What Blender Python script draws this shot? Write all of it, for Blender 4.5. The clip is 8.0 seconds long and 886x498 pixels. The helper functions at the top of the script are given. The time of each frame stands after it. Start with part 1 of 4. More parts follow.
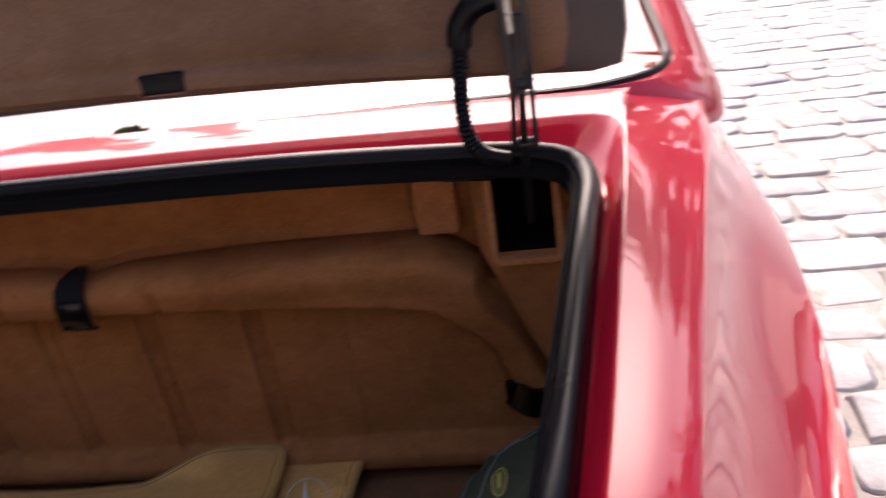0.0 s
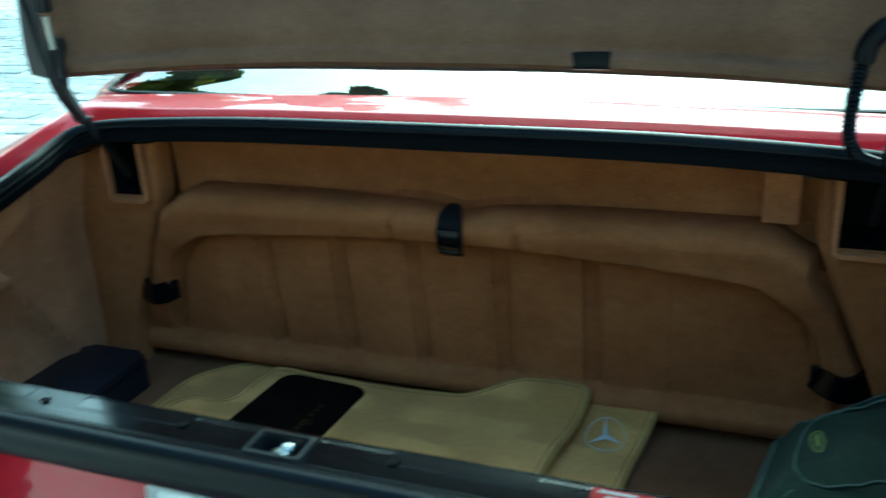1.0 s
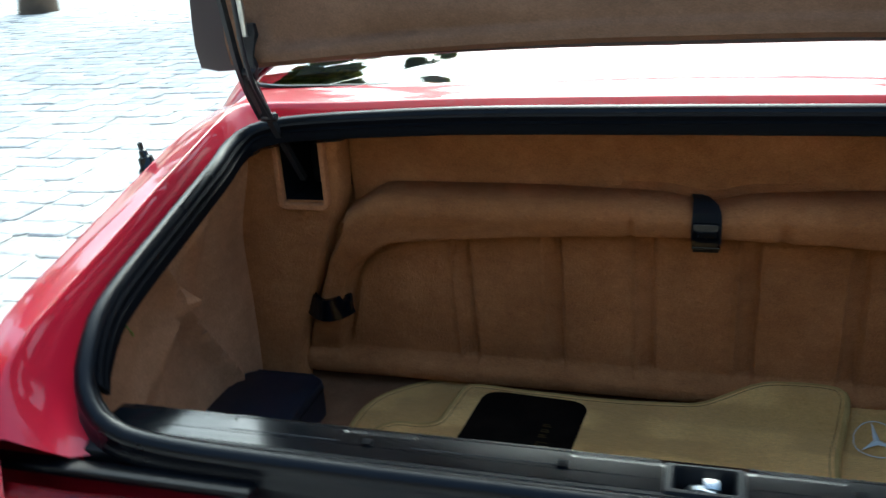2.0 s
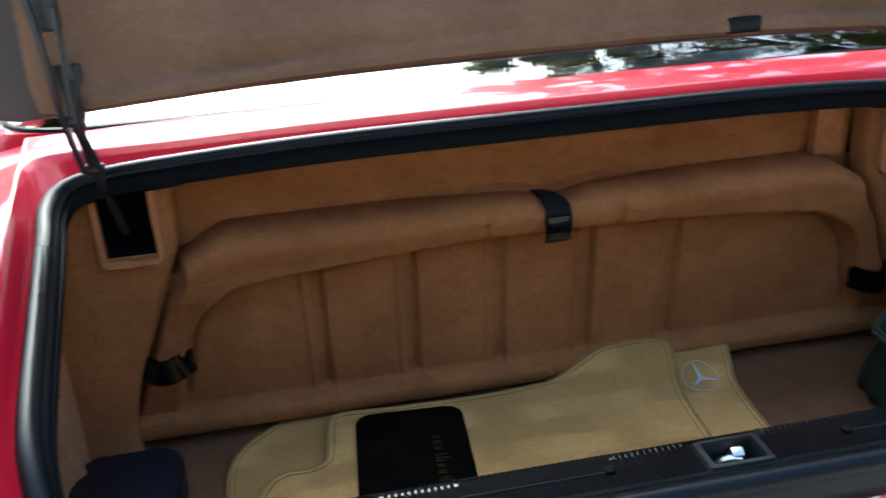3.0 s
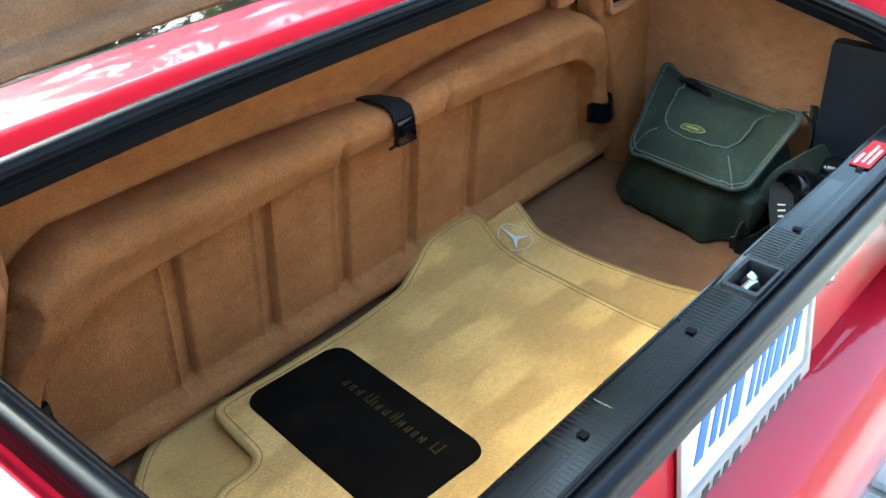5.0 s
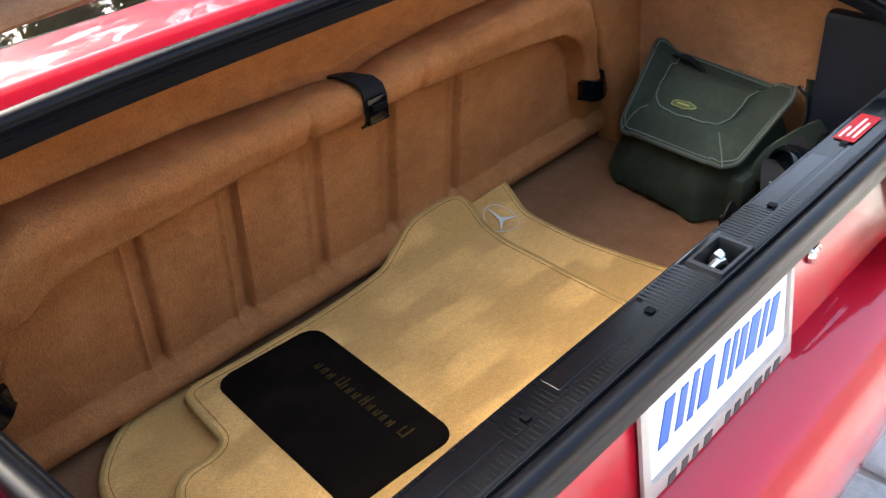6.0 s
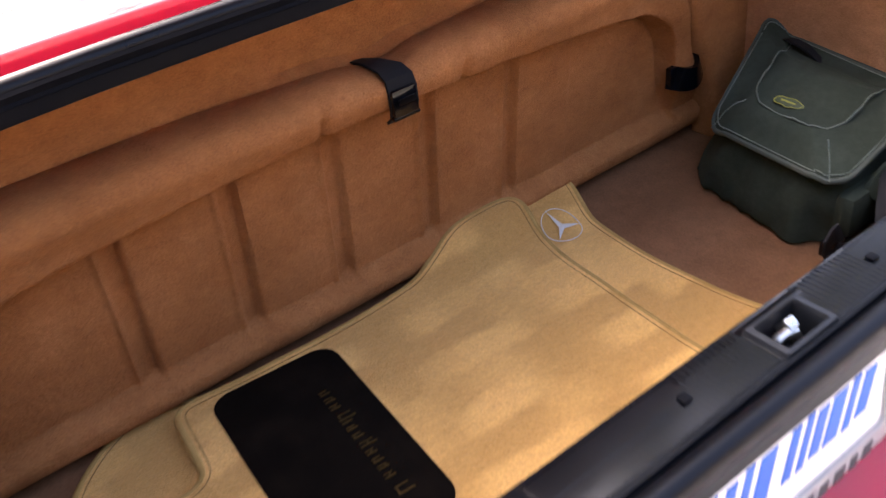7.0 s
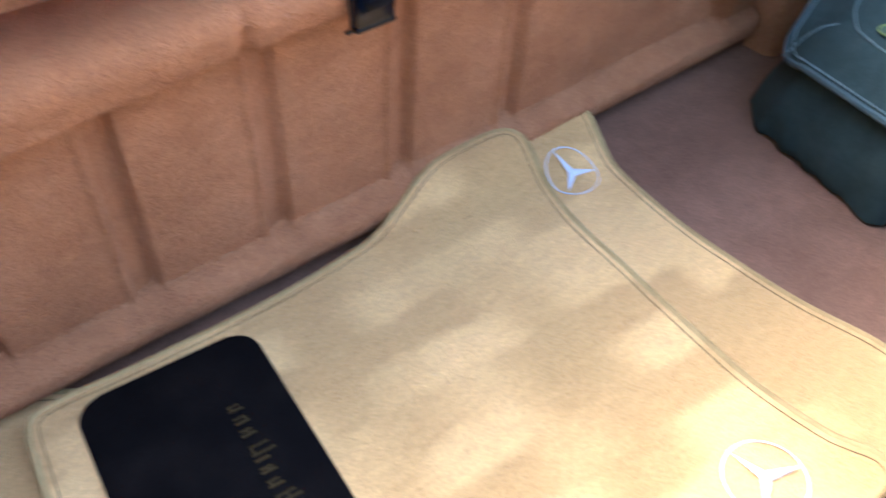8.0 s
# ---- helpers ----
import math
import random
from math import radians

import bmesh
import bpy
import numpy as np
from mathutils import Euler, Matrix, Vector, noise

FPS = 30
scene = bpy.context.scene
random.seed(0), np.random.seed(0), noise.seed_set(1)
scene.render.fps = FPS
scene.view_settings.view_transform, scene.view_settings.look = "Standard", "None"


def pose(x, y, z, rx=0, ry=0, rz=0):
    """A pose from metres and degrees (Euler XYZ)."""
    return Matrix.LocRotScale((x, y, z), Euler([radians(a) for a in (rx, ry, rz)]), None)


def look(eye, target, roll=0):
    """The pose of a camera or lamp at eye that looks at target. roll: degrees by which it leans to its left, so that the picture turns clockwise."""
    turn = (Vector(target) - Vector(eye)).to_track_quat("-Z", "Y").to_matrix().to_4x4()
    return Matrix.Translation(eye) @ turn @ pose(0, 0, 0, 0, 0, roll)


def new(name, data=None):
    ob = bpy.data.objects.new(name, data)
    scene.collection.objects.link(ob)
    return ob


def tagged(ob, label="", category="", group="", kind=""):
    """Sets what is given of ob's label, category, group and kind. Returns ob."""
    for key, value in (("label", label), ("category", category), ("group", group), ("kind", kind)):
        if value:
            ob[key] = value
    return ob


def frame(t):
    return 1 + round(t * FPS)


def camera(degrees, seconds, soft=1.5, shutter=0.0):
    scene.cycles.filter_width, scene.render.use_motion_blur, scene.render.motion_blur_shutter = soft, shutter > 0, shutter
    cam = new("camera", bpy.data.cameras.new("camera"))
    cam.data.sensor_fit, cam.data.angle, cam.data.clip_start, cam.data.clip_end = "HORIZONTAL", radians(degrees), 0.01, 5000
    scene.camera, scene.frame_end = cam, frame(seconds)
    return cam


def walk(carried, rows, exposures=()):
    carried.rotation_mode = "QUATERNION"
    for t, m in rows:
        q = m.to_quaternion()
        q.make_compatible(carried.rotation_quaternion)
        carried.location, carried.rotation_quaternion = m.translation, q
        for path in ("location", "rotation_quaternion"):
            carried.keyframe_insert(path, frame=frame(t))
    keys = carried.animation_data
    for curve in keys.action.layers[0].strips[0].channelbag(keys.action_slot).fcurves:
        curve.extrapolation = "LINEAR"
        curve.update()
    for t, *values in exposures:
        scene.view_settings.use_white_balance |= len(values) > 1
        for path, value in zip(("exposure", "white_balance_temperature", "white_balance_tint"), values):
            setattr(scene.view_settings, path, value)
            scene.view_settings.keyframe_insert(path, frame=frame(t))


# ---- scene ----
cam = camera(53.3, 8.0, soft=1.4, shutter=0.4)
PATH = [
    (0, (0.641, -0.395, 1.175), (0.34, 1.428, 0.409), -8.4),
    (0.4, (0.632, -0.43, 1.184), (0.065, 1.313, 0.384), -6.4),
    (0.5, (0.626, -0.449, 1.18), (0.03, 1.291, 0.392), -6.4),
    (0.8, (0.543, -0.541, 1.194), (-0.056, 1.217, 0.453), -2.7),
    (1, (0.465, -0.638, 1.206), (-0.222, 1.098, 0.491), -3.0),
    (1.5, (0.304, -0.7, 1.199), (-0.415, 1.029, 0.495), -1.2),
    (1.7, (0.196, -0.656, 1.165), (-0.497, 1.084, 0.457), -2.1),
    (2.8, (-0.339, -0.64, 1.243), (-0.201, 1.194, 0.457), -4.1),
    (3, (-0.355, -0.624, 1.239), (-0.045, 1.183, 0.438), -3.4),
    (3.5, (-0.417, -0.457, 1.218), (0.119, 1.253, 0.332), -7.8),
    (4, (-0.548, -0.329, 1.229), (0.403, 1.128, 0.242), -5.2),
    (4.5, (-0.71, -0.271, 1.274), (0.473, 0.958, 0.23), -2.9),
    (5, (-0.76, -0.292, 1.267), (0.444, 0.88, 0.182), -3.3),
    (5.2, (-0.765, -0.295, 1.267), (0.447, 0.865, 0.177), -4.0),
    (6.3, (-0.644, -0.356, 1.231), (0.388, 0.932, 0.102), -6.5),
    (6.5, (-0.607, -0.363, 1.226), (0.307, 1.015, 0.102), -7.1),
    (7, (-0.486, -0.275, 1.196), (0.414, 1.082, 0.035), -7.3),
    (7.3, (-0.386, -0.134, 1.174), (0.509, 1.158, -0.063), -3.6),
    (7.5, (-0.339, -0.046, 1.133), (0.555, 1.132, -0.213), -0.0),
    (7.7, (-0.327, 0.002, 1.103), (0.483, 1.124, -0.341), 0.6),
    (7.9, (-0.309, 0.007, 1.107), (0.468, 1.152, -0.336), -1.7),
    (8, (-0.302, -0.007, 1.097), (0.511, 1.131, -0.332), -1.5),
]
EXPOSURES = [(0.0, 1.5, 6500, 24), (0.4, 1.45, 5300, 20), (1.0, 1.6, 4300, -40), (1.5, 1.65, 5000, -20), (3.0, 2.15, 5200, -8), (3.5, 2.95, 4700, -44), (4.0, 3.2, 4900, -46), (4.5, 3.35, 5300, -26), (5.2, 3.3, 5500, -12), (6.5, 3.0, 6800, 16), (7.0, 3.0, 6500, 20), (7.5, 3.65, 5500, -2), (8.0, 4.0, 4500, 8)]
walk(cam, [(t, look(eye, target, roll)) for t, eye, target, roll in PATH], EXPOSURES)

# ---- light ----
SUN_ELEV, SUN_AZ = 48.0, -10.0   # a veiled sun ahead of the car
world = bpy.data.worlds.new("sky")
scene.world = world
world.use_nodes = True
wn = world.node_tree
sky = wn.nodes.new("ShaderNodeTexSky")
sky.sky_type = 'NISHITA'
sky.sun_disc = False
sky.sun_elevation = radians(SUN_ELEV)
sky.sun_rotation = radians(SUN_AZ)
sky.dust_density = 8.0
wn.links.new(sky.outputs[0], wn.nodes["Background"].inputs[0])
wn.nodes["Background"].inputs[1].default_value = 0.15
sun_data = bpy.data.lights.new("sun", 'SUN')
sun_data.energy = 0.3
sun_data.angle = radians(75)
sun_data.color = (1.0, 0.97, 0.92)
sun = new("sun", sun_data)
az, el = radians(SUN_AZ), radians(SUN_ELEV)
sun.matrix_world = look((0, 0, 20), (-math.sin(az) * math.cos(el), -math.cos(az) * math.cos(el), 20 - math.sin(el)))

# ---- materials ----


def material(name):
    m = bpy.data.materials.new(name)
    m.use_nodes = True
    t = m.node_tree
    return m, t, t.nodes["Principled BSDF"]


def coords(t, scale=(1, 1, 1), rotation=(0, 0, 0)):
    geo = t.nodes.new("ShaderNodeNewGeometry")
    mp = t.nodes.new("ShaderNodeMapping")
    mp.inputs["Scale"].default_value = scale
    mp.inputs["Rotation"].default_value = rotation
    t.links.new(geo.outputs["Position"], mp.inputs["Vector"])
    return mp.outputs[0]


def noise_tex(t, vec, scale, detail=3.0, rough=0.55):
    n = t.nodes.new("ShaderNodeTexNoise")
    n.inputs["Scale"].default_value = scale
    n.inputs["Detail"].default_value = detail
    n.inputs["Roughness"].default_value = rough
    t.links.new(vec, n.inputs["Vector"])
    return n.outputs["Fac"]


def ramp(t, fac, stops):
    r = t.nodes.new("ShaderNodeValToRGB")
    el = r.color_ramp.elements
    while len(el) < len(stops):
        el.new(0.5)
    for e, (p, c) in zip(el, stops):
        e.position, e.color = p, (*c, 1)
    t.links.new(fac, r.inputs[0])
    return r.outputs[0]


def mix(t, fac, a, b, blend='MIX'):
    m = t.nodes.new("ShaderNodeMix")
    m.data_type, m.blend_type = 'RGBA', blend
    for key, v in ((0, fac), (6, a), (7, b)):
        if isinstance(v, (int, float)):
            m.inputs[key].default_value = v
        elif isinstance(v, tuple):
            m.inputs[key].default_value = (*v, 1)
        else:
            t.links.new(v, m.inputs[key])
    return m.outputs[2]


def bump(t, b, height, strength=0.3, distance=0.002):
    n = t.nodes.new("ShaderNodeBump")
    n.inputs["Strength"].default_value = strength
    n.inputs["Distance"].default_value = distance
    t.links.new(height, n.inputs["Height"])
    t.links.new(n.outputs[0], b.inputs["Normal"])


def carpet(name, dark, mid, light, pile=420.0, patches=7.0, depth=0.0025, strength=0.5, sheen=0.12, spec=0.12):
    m, t, b = material(name)
    v = coords(t)
    big = noise_tex(t, v, patches, 4, 0.6)
    fine = noise_tex(t, v, pile, 3, 0.7)
    c1 = ramp(t, big, [(0.3, dark), (0.5, mid), (0.72, light)])
    c2 = ramp(t, fine, [(0.3, (0.50, 0.48, 0.46)), (0.7, (1.36, 1.36, 1.36))])
    tuft = noise_tex(t, coords(t, (1, 1, 1.6)), pile * 0.10, 5, 0.7)
    c3 = ramp(t, tuft, [(0.30, (0.74, 0.72, 0.70)), (0.70, (1.18, 1.18, 1.18))])
    both = mix(t, 0.5, mix(t, 0.45, c1, c2, 'MULTIPLY'), c3, 'MULTIPLY')
    t.links.new(both, b.inputs["Base Color"])
    b.inputs["Roughness"].default_value = 0.95
    b.inputs["Specular IOR Level"].default_value = spec
    b.inputs["Sheen Weight"].default_value = sheen
    b.inputs["Sheen Roughness"].default_value = 0.5
    b.inputs["Sheen Tint"].default_value = (*light, 1)
    loops = noise_tex(t, v, pile * 0.33, 3, 0.6)
    bump(t, b, mix(t, 0.55, fine, loops), strength, depth)
    return m


TAN = carpet("tan_carpet", (0.29, 0.114, 0.038), (0.365, 0.150, 0.052), (0.45, 0.196, 0.074), depth=0.006, strength=1.0, sheen=0.3)
# floor copy of the tan carpet, darkened for the shade down there
TAN_SHADED = carpet("tan_carpet_shaded", (0.135, 0.063, 0.029), (0.17, 0.081, 0.038), (0.205, 0.10, 0.048))
TAN_TRIM = carpet("tan_frame", (0.36, 0.15, 0.06), (0.42, 0.18, 0.075), (0.46, 0.21, 0.09), 300, 12, 0.0008, 0.25)
LINER = carpet("lid_liner", (0.114, 0.066, 0.040), (0.150, 0.087, 0.053), (0.19, 0.112, 0.069), 500, 4, 0.0012, 0.3)
# side-wall carpet, its colour lightened to make up for missing light
TAN_SIDE = carpet("tan_side_carpet", (0.34, 0.160, 0.077), (0.42, 0.20, 0.096), (0.50, 0.245, 0.12), sheen=0.3)
BINDING = carpet("mat_binding", (0.30, 0.182, 0.056), (0.36, 0.22, 0.070), (0.42, 0.26, 0.086), 700, 20, 0.001, 0.4)
THREAD = carpet("brown_thread", (0.13, 0.082, 0.028), (0.16, 0.10, 0.034), (0.19, 0.12, 0.041), 700, 20, 0.001, 0.4)


def maths(t, op, a, b=0.0, clamp=False):
    n = t.nodes.new("ShaderNodeMath")
    n.operation, n.use_clamp = op, clamp
    for k, value in enumerate((a, b)):
        if isinstance(value, (int, float)):
            n.inputs[k].default_value = value
        else:
            t.links.new(value, n.inputs[k])
    return n.outputs[0]


def smooth(t, a, b, x):
    n = t.nodes.new("ShaderNodeMapRange")
    n.interpolation_type = 'SMOOTHSTEP'
    n.inputs["From Min"].default_value, n.inputs["From Max"].default_value = a, b
    t.links.new(x, n.inputs["Value"])
    return n.outputs["Result"]


def mat_velour():
    """Velour brushed in rows, the nap laid now one way, now the other, with soft borders."""
    m, t, b = material("mat_velour")
    v = coords(t, (1, 1, 1), (0, 0, 0.05))
    split = t.nodes.new("ShaderNodeSeparateXYZ")
    t.links.new(v, split.inputs[0])
    wob = maths(t, 'MULTIPLY', maths(t, 'SUBTRACT', noise_tex(t, v, 16, 2, 0.5), 0.5), 0.030)
    y = maths(t, 'ADD', maths(t, 'MULTIPLY', maths(t, 'ADD', split.outputs[1], wob), 1 / 0.047), 0.02)
    row = maths(t, 'FLOOR', y)
    blend = smooth(t, 0.66, 1.0, maths(t, 'SUBTRACT', y, row))
    lanes = []
    for k in (0, 1):
        at = t.nodes.new("ShaderNodeCombineXYZ")
        t.links.new(maths(t, 'MULTIPLY', split.outputs[0], 6.0), at.inputs[0])
        t.links.new(maths(t, 'MULTIPLY', maths(t, 'ADD', row, k), 7.31), at.inputs[1])
        lanes.append(smooth(t, 0.42, 0.58, noise_tex(t, at.outputs[0], 1.0, 1, 0.4)))
    big = noise_tex(t, coords(t, (5, 9, 5)), 1.0, 3, 0.5)
    fine = noise_tex(t, v, 330, 3, 0.7)
    nap = mix(t, 0.35, mix(t, blend, lanes[0], lanes[1]), big)
    c1 = ramp(t, nap, [(0.15, (0.50, 0.272, 0.080)), (0.5, (0.615, 0.340, 0.102)), (0.85, (0.72, 0.405, 0.128))])
    c2 = ramp(t, fine, [(0.28, (0.66, 0.64, 0.60)), (0.7, (1.18, 1.18, 1.18))])
    tuft = noise_tex(t, coords(t, (1, 2.2, 1)), 60, 5, 0.7)
    c3 = ramp(t, tuft, [(0.30, (0.82, 0.81, 0.79)), (0.70, (1.10, 1.10, 1.10))])
    t.links.new(mix(t, 0.6, mix(t, 0.6, c1, c2, 'MULTIPLY'), c3, 'MULTIPLY'), b.inputs["Base Color"])
    b.inputs["Roughness"].default_value = 0.9
    b.inputs["Specular IOR Level"].default_value = 0.15
    b.inputs["Sheen Weight"].default_value = 0.25
    b.inputs["Sheen Tint"].default_value = (0.7, 0.58, 0.38, 1)
    bump(t, b, mix(t, 0.5, fine, noise_tex(t, coords(t, (1, 1.8, 1)), 130, 4, 0.7)), 1.0, 0.0045)
    return m


def plain(name, colour, rough=0.5, metal=0.0, grain=60.0, vary=0.25, relief=0.15, depth=0.0006, coat=0.0, spec=0.5):
    m, t, b = material(name)
    v = coords(t)
    big = noise_tex(t, v, grain * 0.12, 4)
    fine = noise_tex(t, v, grain * 6, 3)
    lo = tuple(c * (1 - vary) for c in colour)
    hi = tuple(min(1, c * (1 + vary)) for c in colour)
    t.links.new(ramp(t, big, [(0.3, lo), (0.7, hi)]), b.inputs["Base Color"])
    rr = ramp(t, big, [(0.3, (rough * 0.8,) * 3), (0.7, (min(1, rough * 1.2),) * 3)])
    t.links.new(rr, b.inputs["Roughness"])
    b.inputs["Metallic"].default_value = metal
    b.inputs["Coat Weight"].default_value = coat
    b.inputs["Coat Roughness"].default_value = 0.03
    b.inputs["Specular IOR Level"].default_value = spec
    if relief:
        bump(t, b, fine, relief, depth)
    return m


VELOUR = mat_velour()
PAINT = plain("red_paint", (0.38, 0.006, 0.025), 0.35, 0.0, 8, 0.05, 0.0, coat=0.8, spec=0.15)
BEZEL = plain("dark_bezel", (0.006, 0.007, 0.009), 0.45, 0, 60, 0.2, 0.1, spec=0.35)
SEAL_RUBBER = plain("seal_rubber", (0.0022, 0.0026, 0.0042), 0.30, 0, 40, 0.2, 0.06, spec=0.18)
RUBBER = plain("black_rubber", (0.0018, 0.0024, 0.0038), 0.34, 0, 40, 0.2, 0.06, spec=0.15)
FLANGE = plain("matt_rubber", (0.0022, 0.0024, 0.0036), 0.5, 0, 40, 0.2, 0.15, spec=0.06)
PLASTIC = plain("black_plastic", (0.0018, 0.0026, 0.0042), 0.13, 0, 60, 0.2, 0.03, spec=0.42)
STEEL_BLACK = plain("black_steel", (0.02, 0.02, 0.023), 0.4, 0.3, 50, 0.3, 0.15)
WEBBING = plain("black_webbing", (0.008, 0.008, 0.009), 0.75, 0, 120, 0.3, 0.4, spec=0.2)
# near-black that paints the shade of recesses and gaps
SHADE_BLACK = plain("painted_shade", (0.006, 0.0065, 0.009), 0.7, 0, 30, 0.3, 0.0, spec=0.15)
PAD = carpet("black_pad", (0.0035, 0.0025, 0.002), (0.005, 0.0035, 0.0025), (0.009, 0.006, 0.004), 500, 14, 0.0015, 0.4, 0.0, 0.03)
SILVER = plain("silver_print", (0.62, 0.57, 0.51), 0.6, 0.0, 60, 0.08, 0.0, spec=0.2)
GOLD = plain("gold_thread", (0.034, 0.020, 0.006), 0.8, 0, 200, 0.3, 0.3, spec=0.05)
CHROME = plain("chrome", (0.75, 0.76, 0.78), 0.12, 1.0, 30, 0.05, 0.0)
ZINC = plain("zinc_steel", (0.62, 0.60, 0.55), 0.28, 1.0, 60, 0.15, 0.1)
BLUE_CASE = plain("dark_blue_vinyl", (0.009, 0.012, 0.020), 0.45, 0, 90, 0.2, 0.3, spec=0.3)
CANVAS = carpet("green_canvas", (0.024, 0.030, 0.022), (0.031, 0.039, 0.028), (0.041, 0.051, 0.037), 900, 9, 0.0008, 0.4, 0.3)
PIPING = plain("pale_green_binding", (0.046, 0.056, 0.042), 0.8, 0, 150, 0.2, 0.3)
STITCH = plain("pale_stitching", (0.125, 0.145, 0.115), 0.8, 0, 200, 0.2, 0.0)
YELLOW = plain("yellow_print", (0.25, 0.25, 0.03), 0.6, 0, 60, 0.1, 0.0)
OLIVE = plain("olive_print", (0.045, 0.06, 0.022), 0.7, 0, 60, 0.1, 0.0)
WHITE = plain("white_plate", (0.80, 0.82, 0.83), 0.35, 0, 40, 0.04, 0.0, coat=0.3)
BLUE = plain("blue_print", (0.02, 0.13, 0.55), 0.4, 0, 40, 0.2, 0.0)
GREY = plain("grey_plate_frame", (0.42, 0.43, 0.44), 0.35, 0.2, 40, 0.1, 0.0)
DARK_PRINT = plain("dark_print", (0.06, 0.06, 0.07), 0.5, 0, 40, 0.2, 0.0)
RED_PRINT = plain("red_sticker", (0.26, 0.004, 0.008), 0.5, 0, 40, 0.1, 0.0, spec=0.15)
PALE_PRINT = plain("pale_print", (0.45, 0.45, 0.43), 0.5, 0, 40, 0.1, 0.0)
LENS_RED = plain("red_lens", (0.13, 0.002, 0.005), 0.25, 0, 30, 0.1, 0.0, coat=0.0, spec=0.3)
# lid rim darkened in its colour to stand for the shaded red edge
FRAME_SHADED = plain("shaded_lid_frame", (0.030, 0.018, 0.018), 0.5, 0, 30, 0.3, 0.1)
BARK = plain("bark", (0.10, 0.07, 0.045), 0.9, 0, 30, 0.4, 0.6, 0.02)


def glass_material():
    m, t, b = material("rear_glass")
    b.inputs["Base Color"].default_value = (0.30, 0.42, 0.50, 1)
    b.inputs["Roughness"].default_value = 0.0
    b.inputs["IOR"].default_value = 1.7
    b.inputs["Transmission Weight"].default_value = 1.0
    return m


GLASS = glass_material()


def leaf_material():
    m, t, b = material("leaves")
    geo = t.nodes.new("ShaderNodeNewGeometry")
    c = ramp(t, geo.outputs["Random Per Island"], [(0.0, (0.10, 0.14, 0.02)), (0.5, (0.21, 0.21, 0.03)), (1.0, (0.36, 0.28, 0.04))])
    t.links.new(c, b.inputs["Base Color"])
    b.inputs["Roughness"].default_value = 0.6
    thin = t.nodes.new("ShaderNodeBsdfTranslucent")
    t.links.new(c, thin.inputs["Color"])
    both = t.nodes.new("ShaderNodeMixShader")
    both.inputs[0].default_value = 0.6
    t.links.new(b.outputs[0], both.inputs[1])
    t.links.new(thin.outputs[0], both.inputs[2])
    t.links.new(both.outputs[0], t.nodes["Material Output"].inputs["Surface"])
    return m


LEAF = leaf_material()


def stone_material(name, lo, mid, hi, island=True):
    m, t, b = material(name)
    v = coords(t)
    if island:
        info = t.nodes.new("ShaderNodeNewGeometry").outputs["Random Per Island"]
    else:
        info = t.nodes.new("ShaderNodeObjectInfo").outputs["Random"]
    c1 = ramp(t, info, [(0.0, lo), (0.5, mid), (1.0, hi)])
    n = noise_tex(t, v, 14, 5, 0.65)
    c2 = ramp(t, n, [(0.3, (0.65, 0.65, 0.65)), (0.7, (1.2, 1.2, 1.2))])
    t.links.new(mix(t, 0.8, c1, c2, 'MULTIPLY'), b.inputs["Base Color"])
    b.inputs["Roughness"].default_value = 0.8
    bump(t, b, noise_tex(t, v, 60, 4), 0.5, 0.006)
    return m


STONE = stone_material("cobble_stone", (0.41, 0.415, 0.42), (0.50, 0.495, 0.48), (0.60, 0.585, 0.55), False)
STONE_FAR = stone_material("cobble_stone_far", (0.41, 0.415, 0.42), (0.50, 0.495, 0.48), (0.60, 0.585, 0.55), True)
JOINT = stone_material("sand_joint", (0.40, 0.375, 0.335), (0.40, 0.375, 0.335), (0.40, 0.375, 0.335), False)

PLASTER = stone_material("wall_plaster", (0.19, 0.165, 0.135), (0.21, 0.185, 0.15), (0.235, 0.21, 0.175), False)

# ---- mesh tools ----


def part(name, bm, mat, parent=None, label="", sharp=38):
    bmesh.ops.recalc_face_normals(bm, faces=bm.faces)
    me = bpy.data.meshes.new(name)
    bm.to_mesh(me)
    bm.free()
    me.materials.append(mat)
    for p in me.polygons:
        p.use_smooth = True
    me.set_sharp_from_angle(angle=radians(sharp))
    ob = new(name, me)
    ob.parent = parent
    if label:
        tagged(ob, label)
    return ob


def spline(points, n, closed=False):
    """n points evenly along a Catmull-Rom curve through the points."""
    p = [Vector(q) for q in points]
    k = len(p)
    dense = []
    for i in range(k if closed else k - 1):
        a, b = p[i], p[(i + 1) % k]
        z = p[i - 1] if (closed or i > 0) else a * 2 - b
        c = p[(i + 2) % k] if (closed or i + 2 < k) else b * 2 - a
        for j in range(12):
            s = j / 12
            dense.append(0.5 * (2 * a + (b - z) * s + (2 * z - 5 * a + 4 * b - c) * s * s + (3 * a - z - 3 * b + c) * s ** 3))
    dense.append(p[0] if closed else p[-1])
    run = [0.0]
    for a, b in zip(dense, dense[1:]):
        run.append(run[-1] + (b - a).length)
    out, j = [], 0
    for i in range(n):
        goal = run[-1] * i / (n if closed else n - 1)
        while j < len(run) - 2 and run[j + 1] < goal:
            j += 1
        f = (goal - run[j]) / max(1e-9, run[j + 1] - run[j])
        out.append(dense[j].lerp(dense[j + 1], min(1, max(0, f))))
    return out


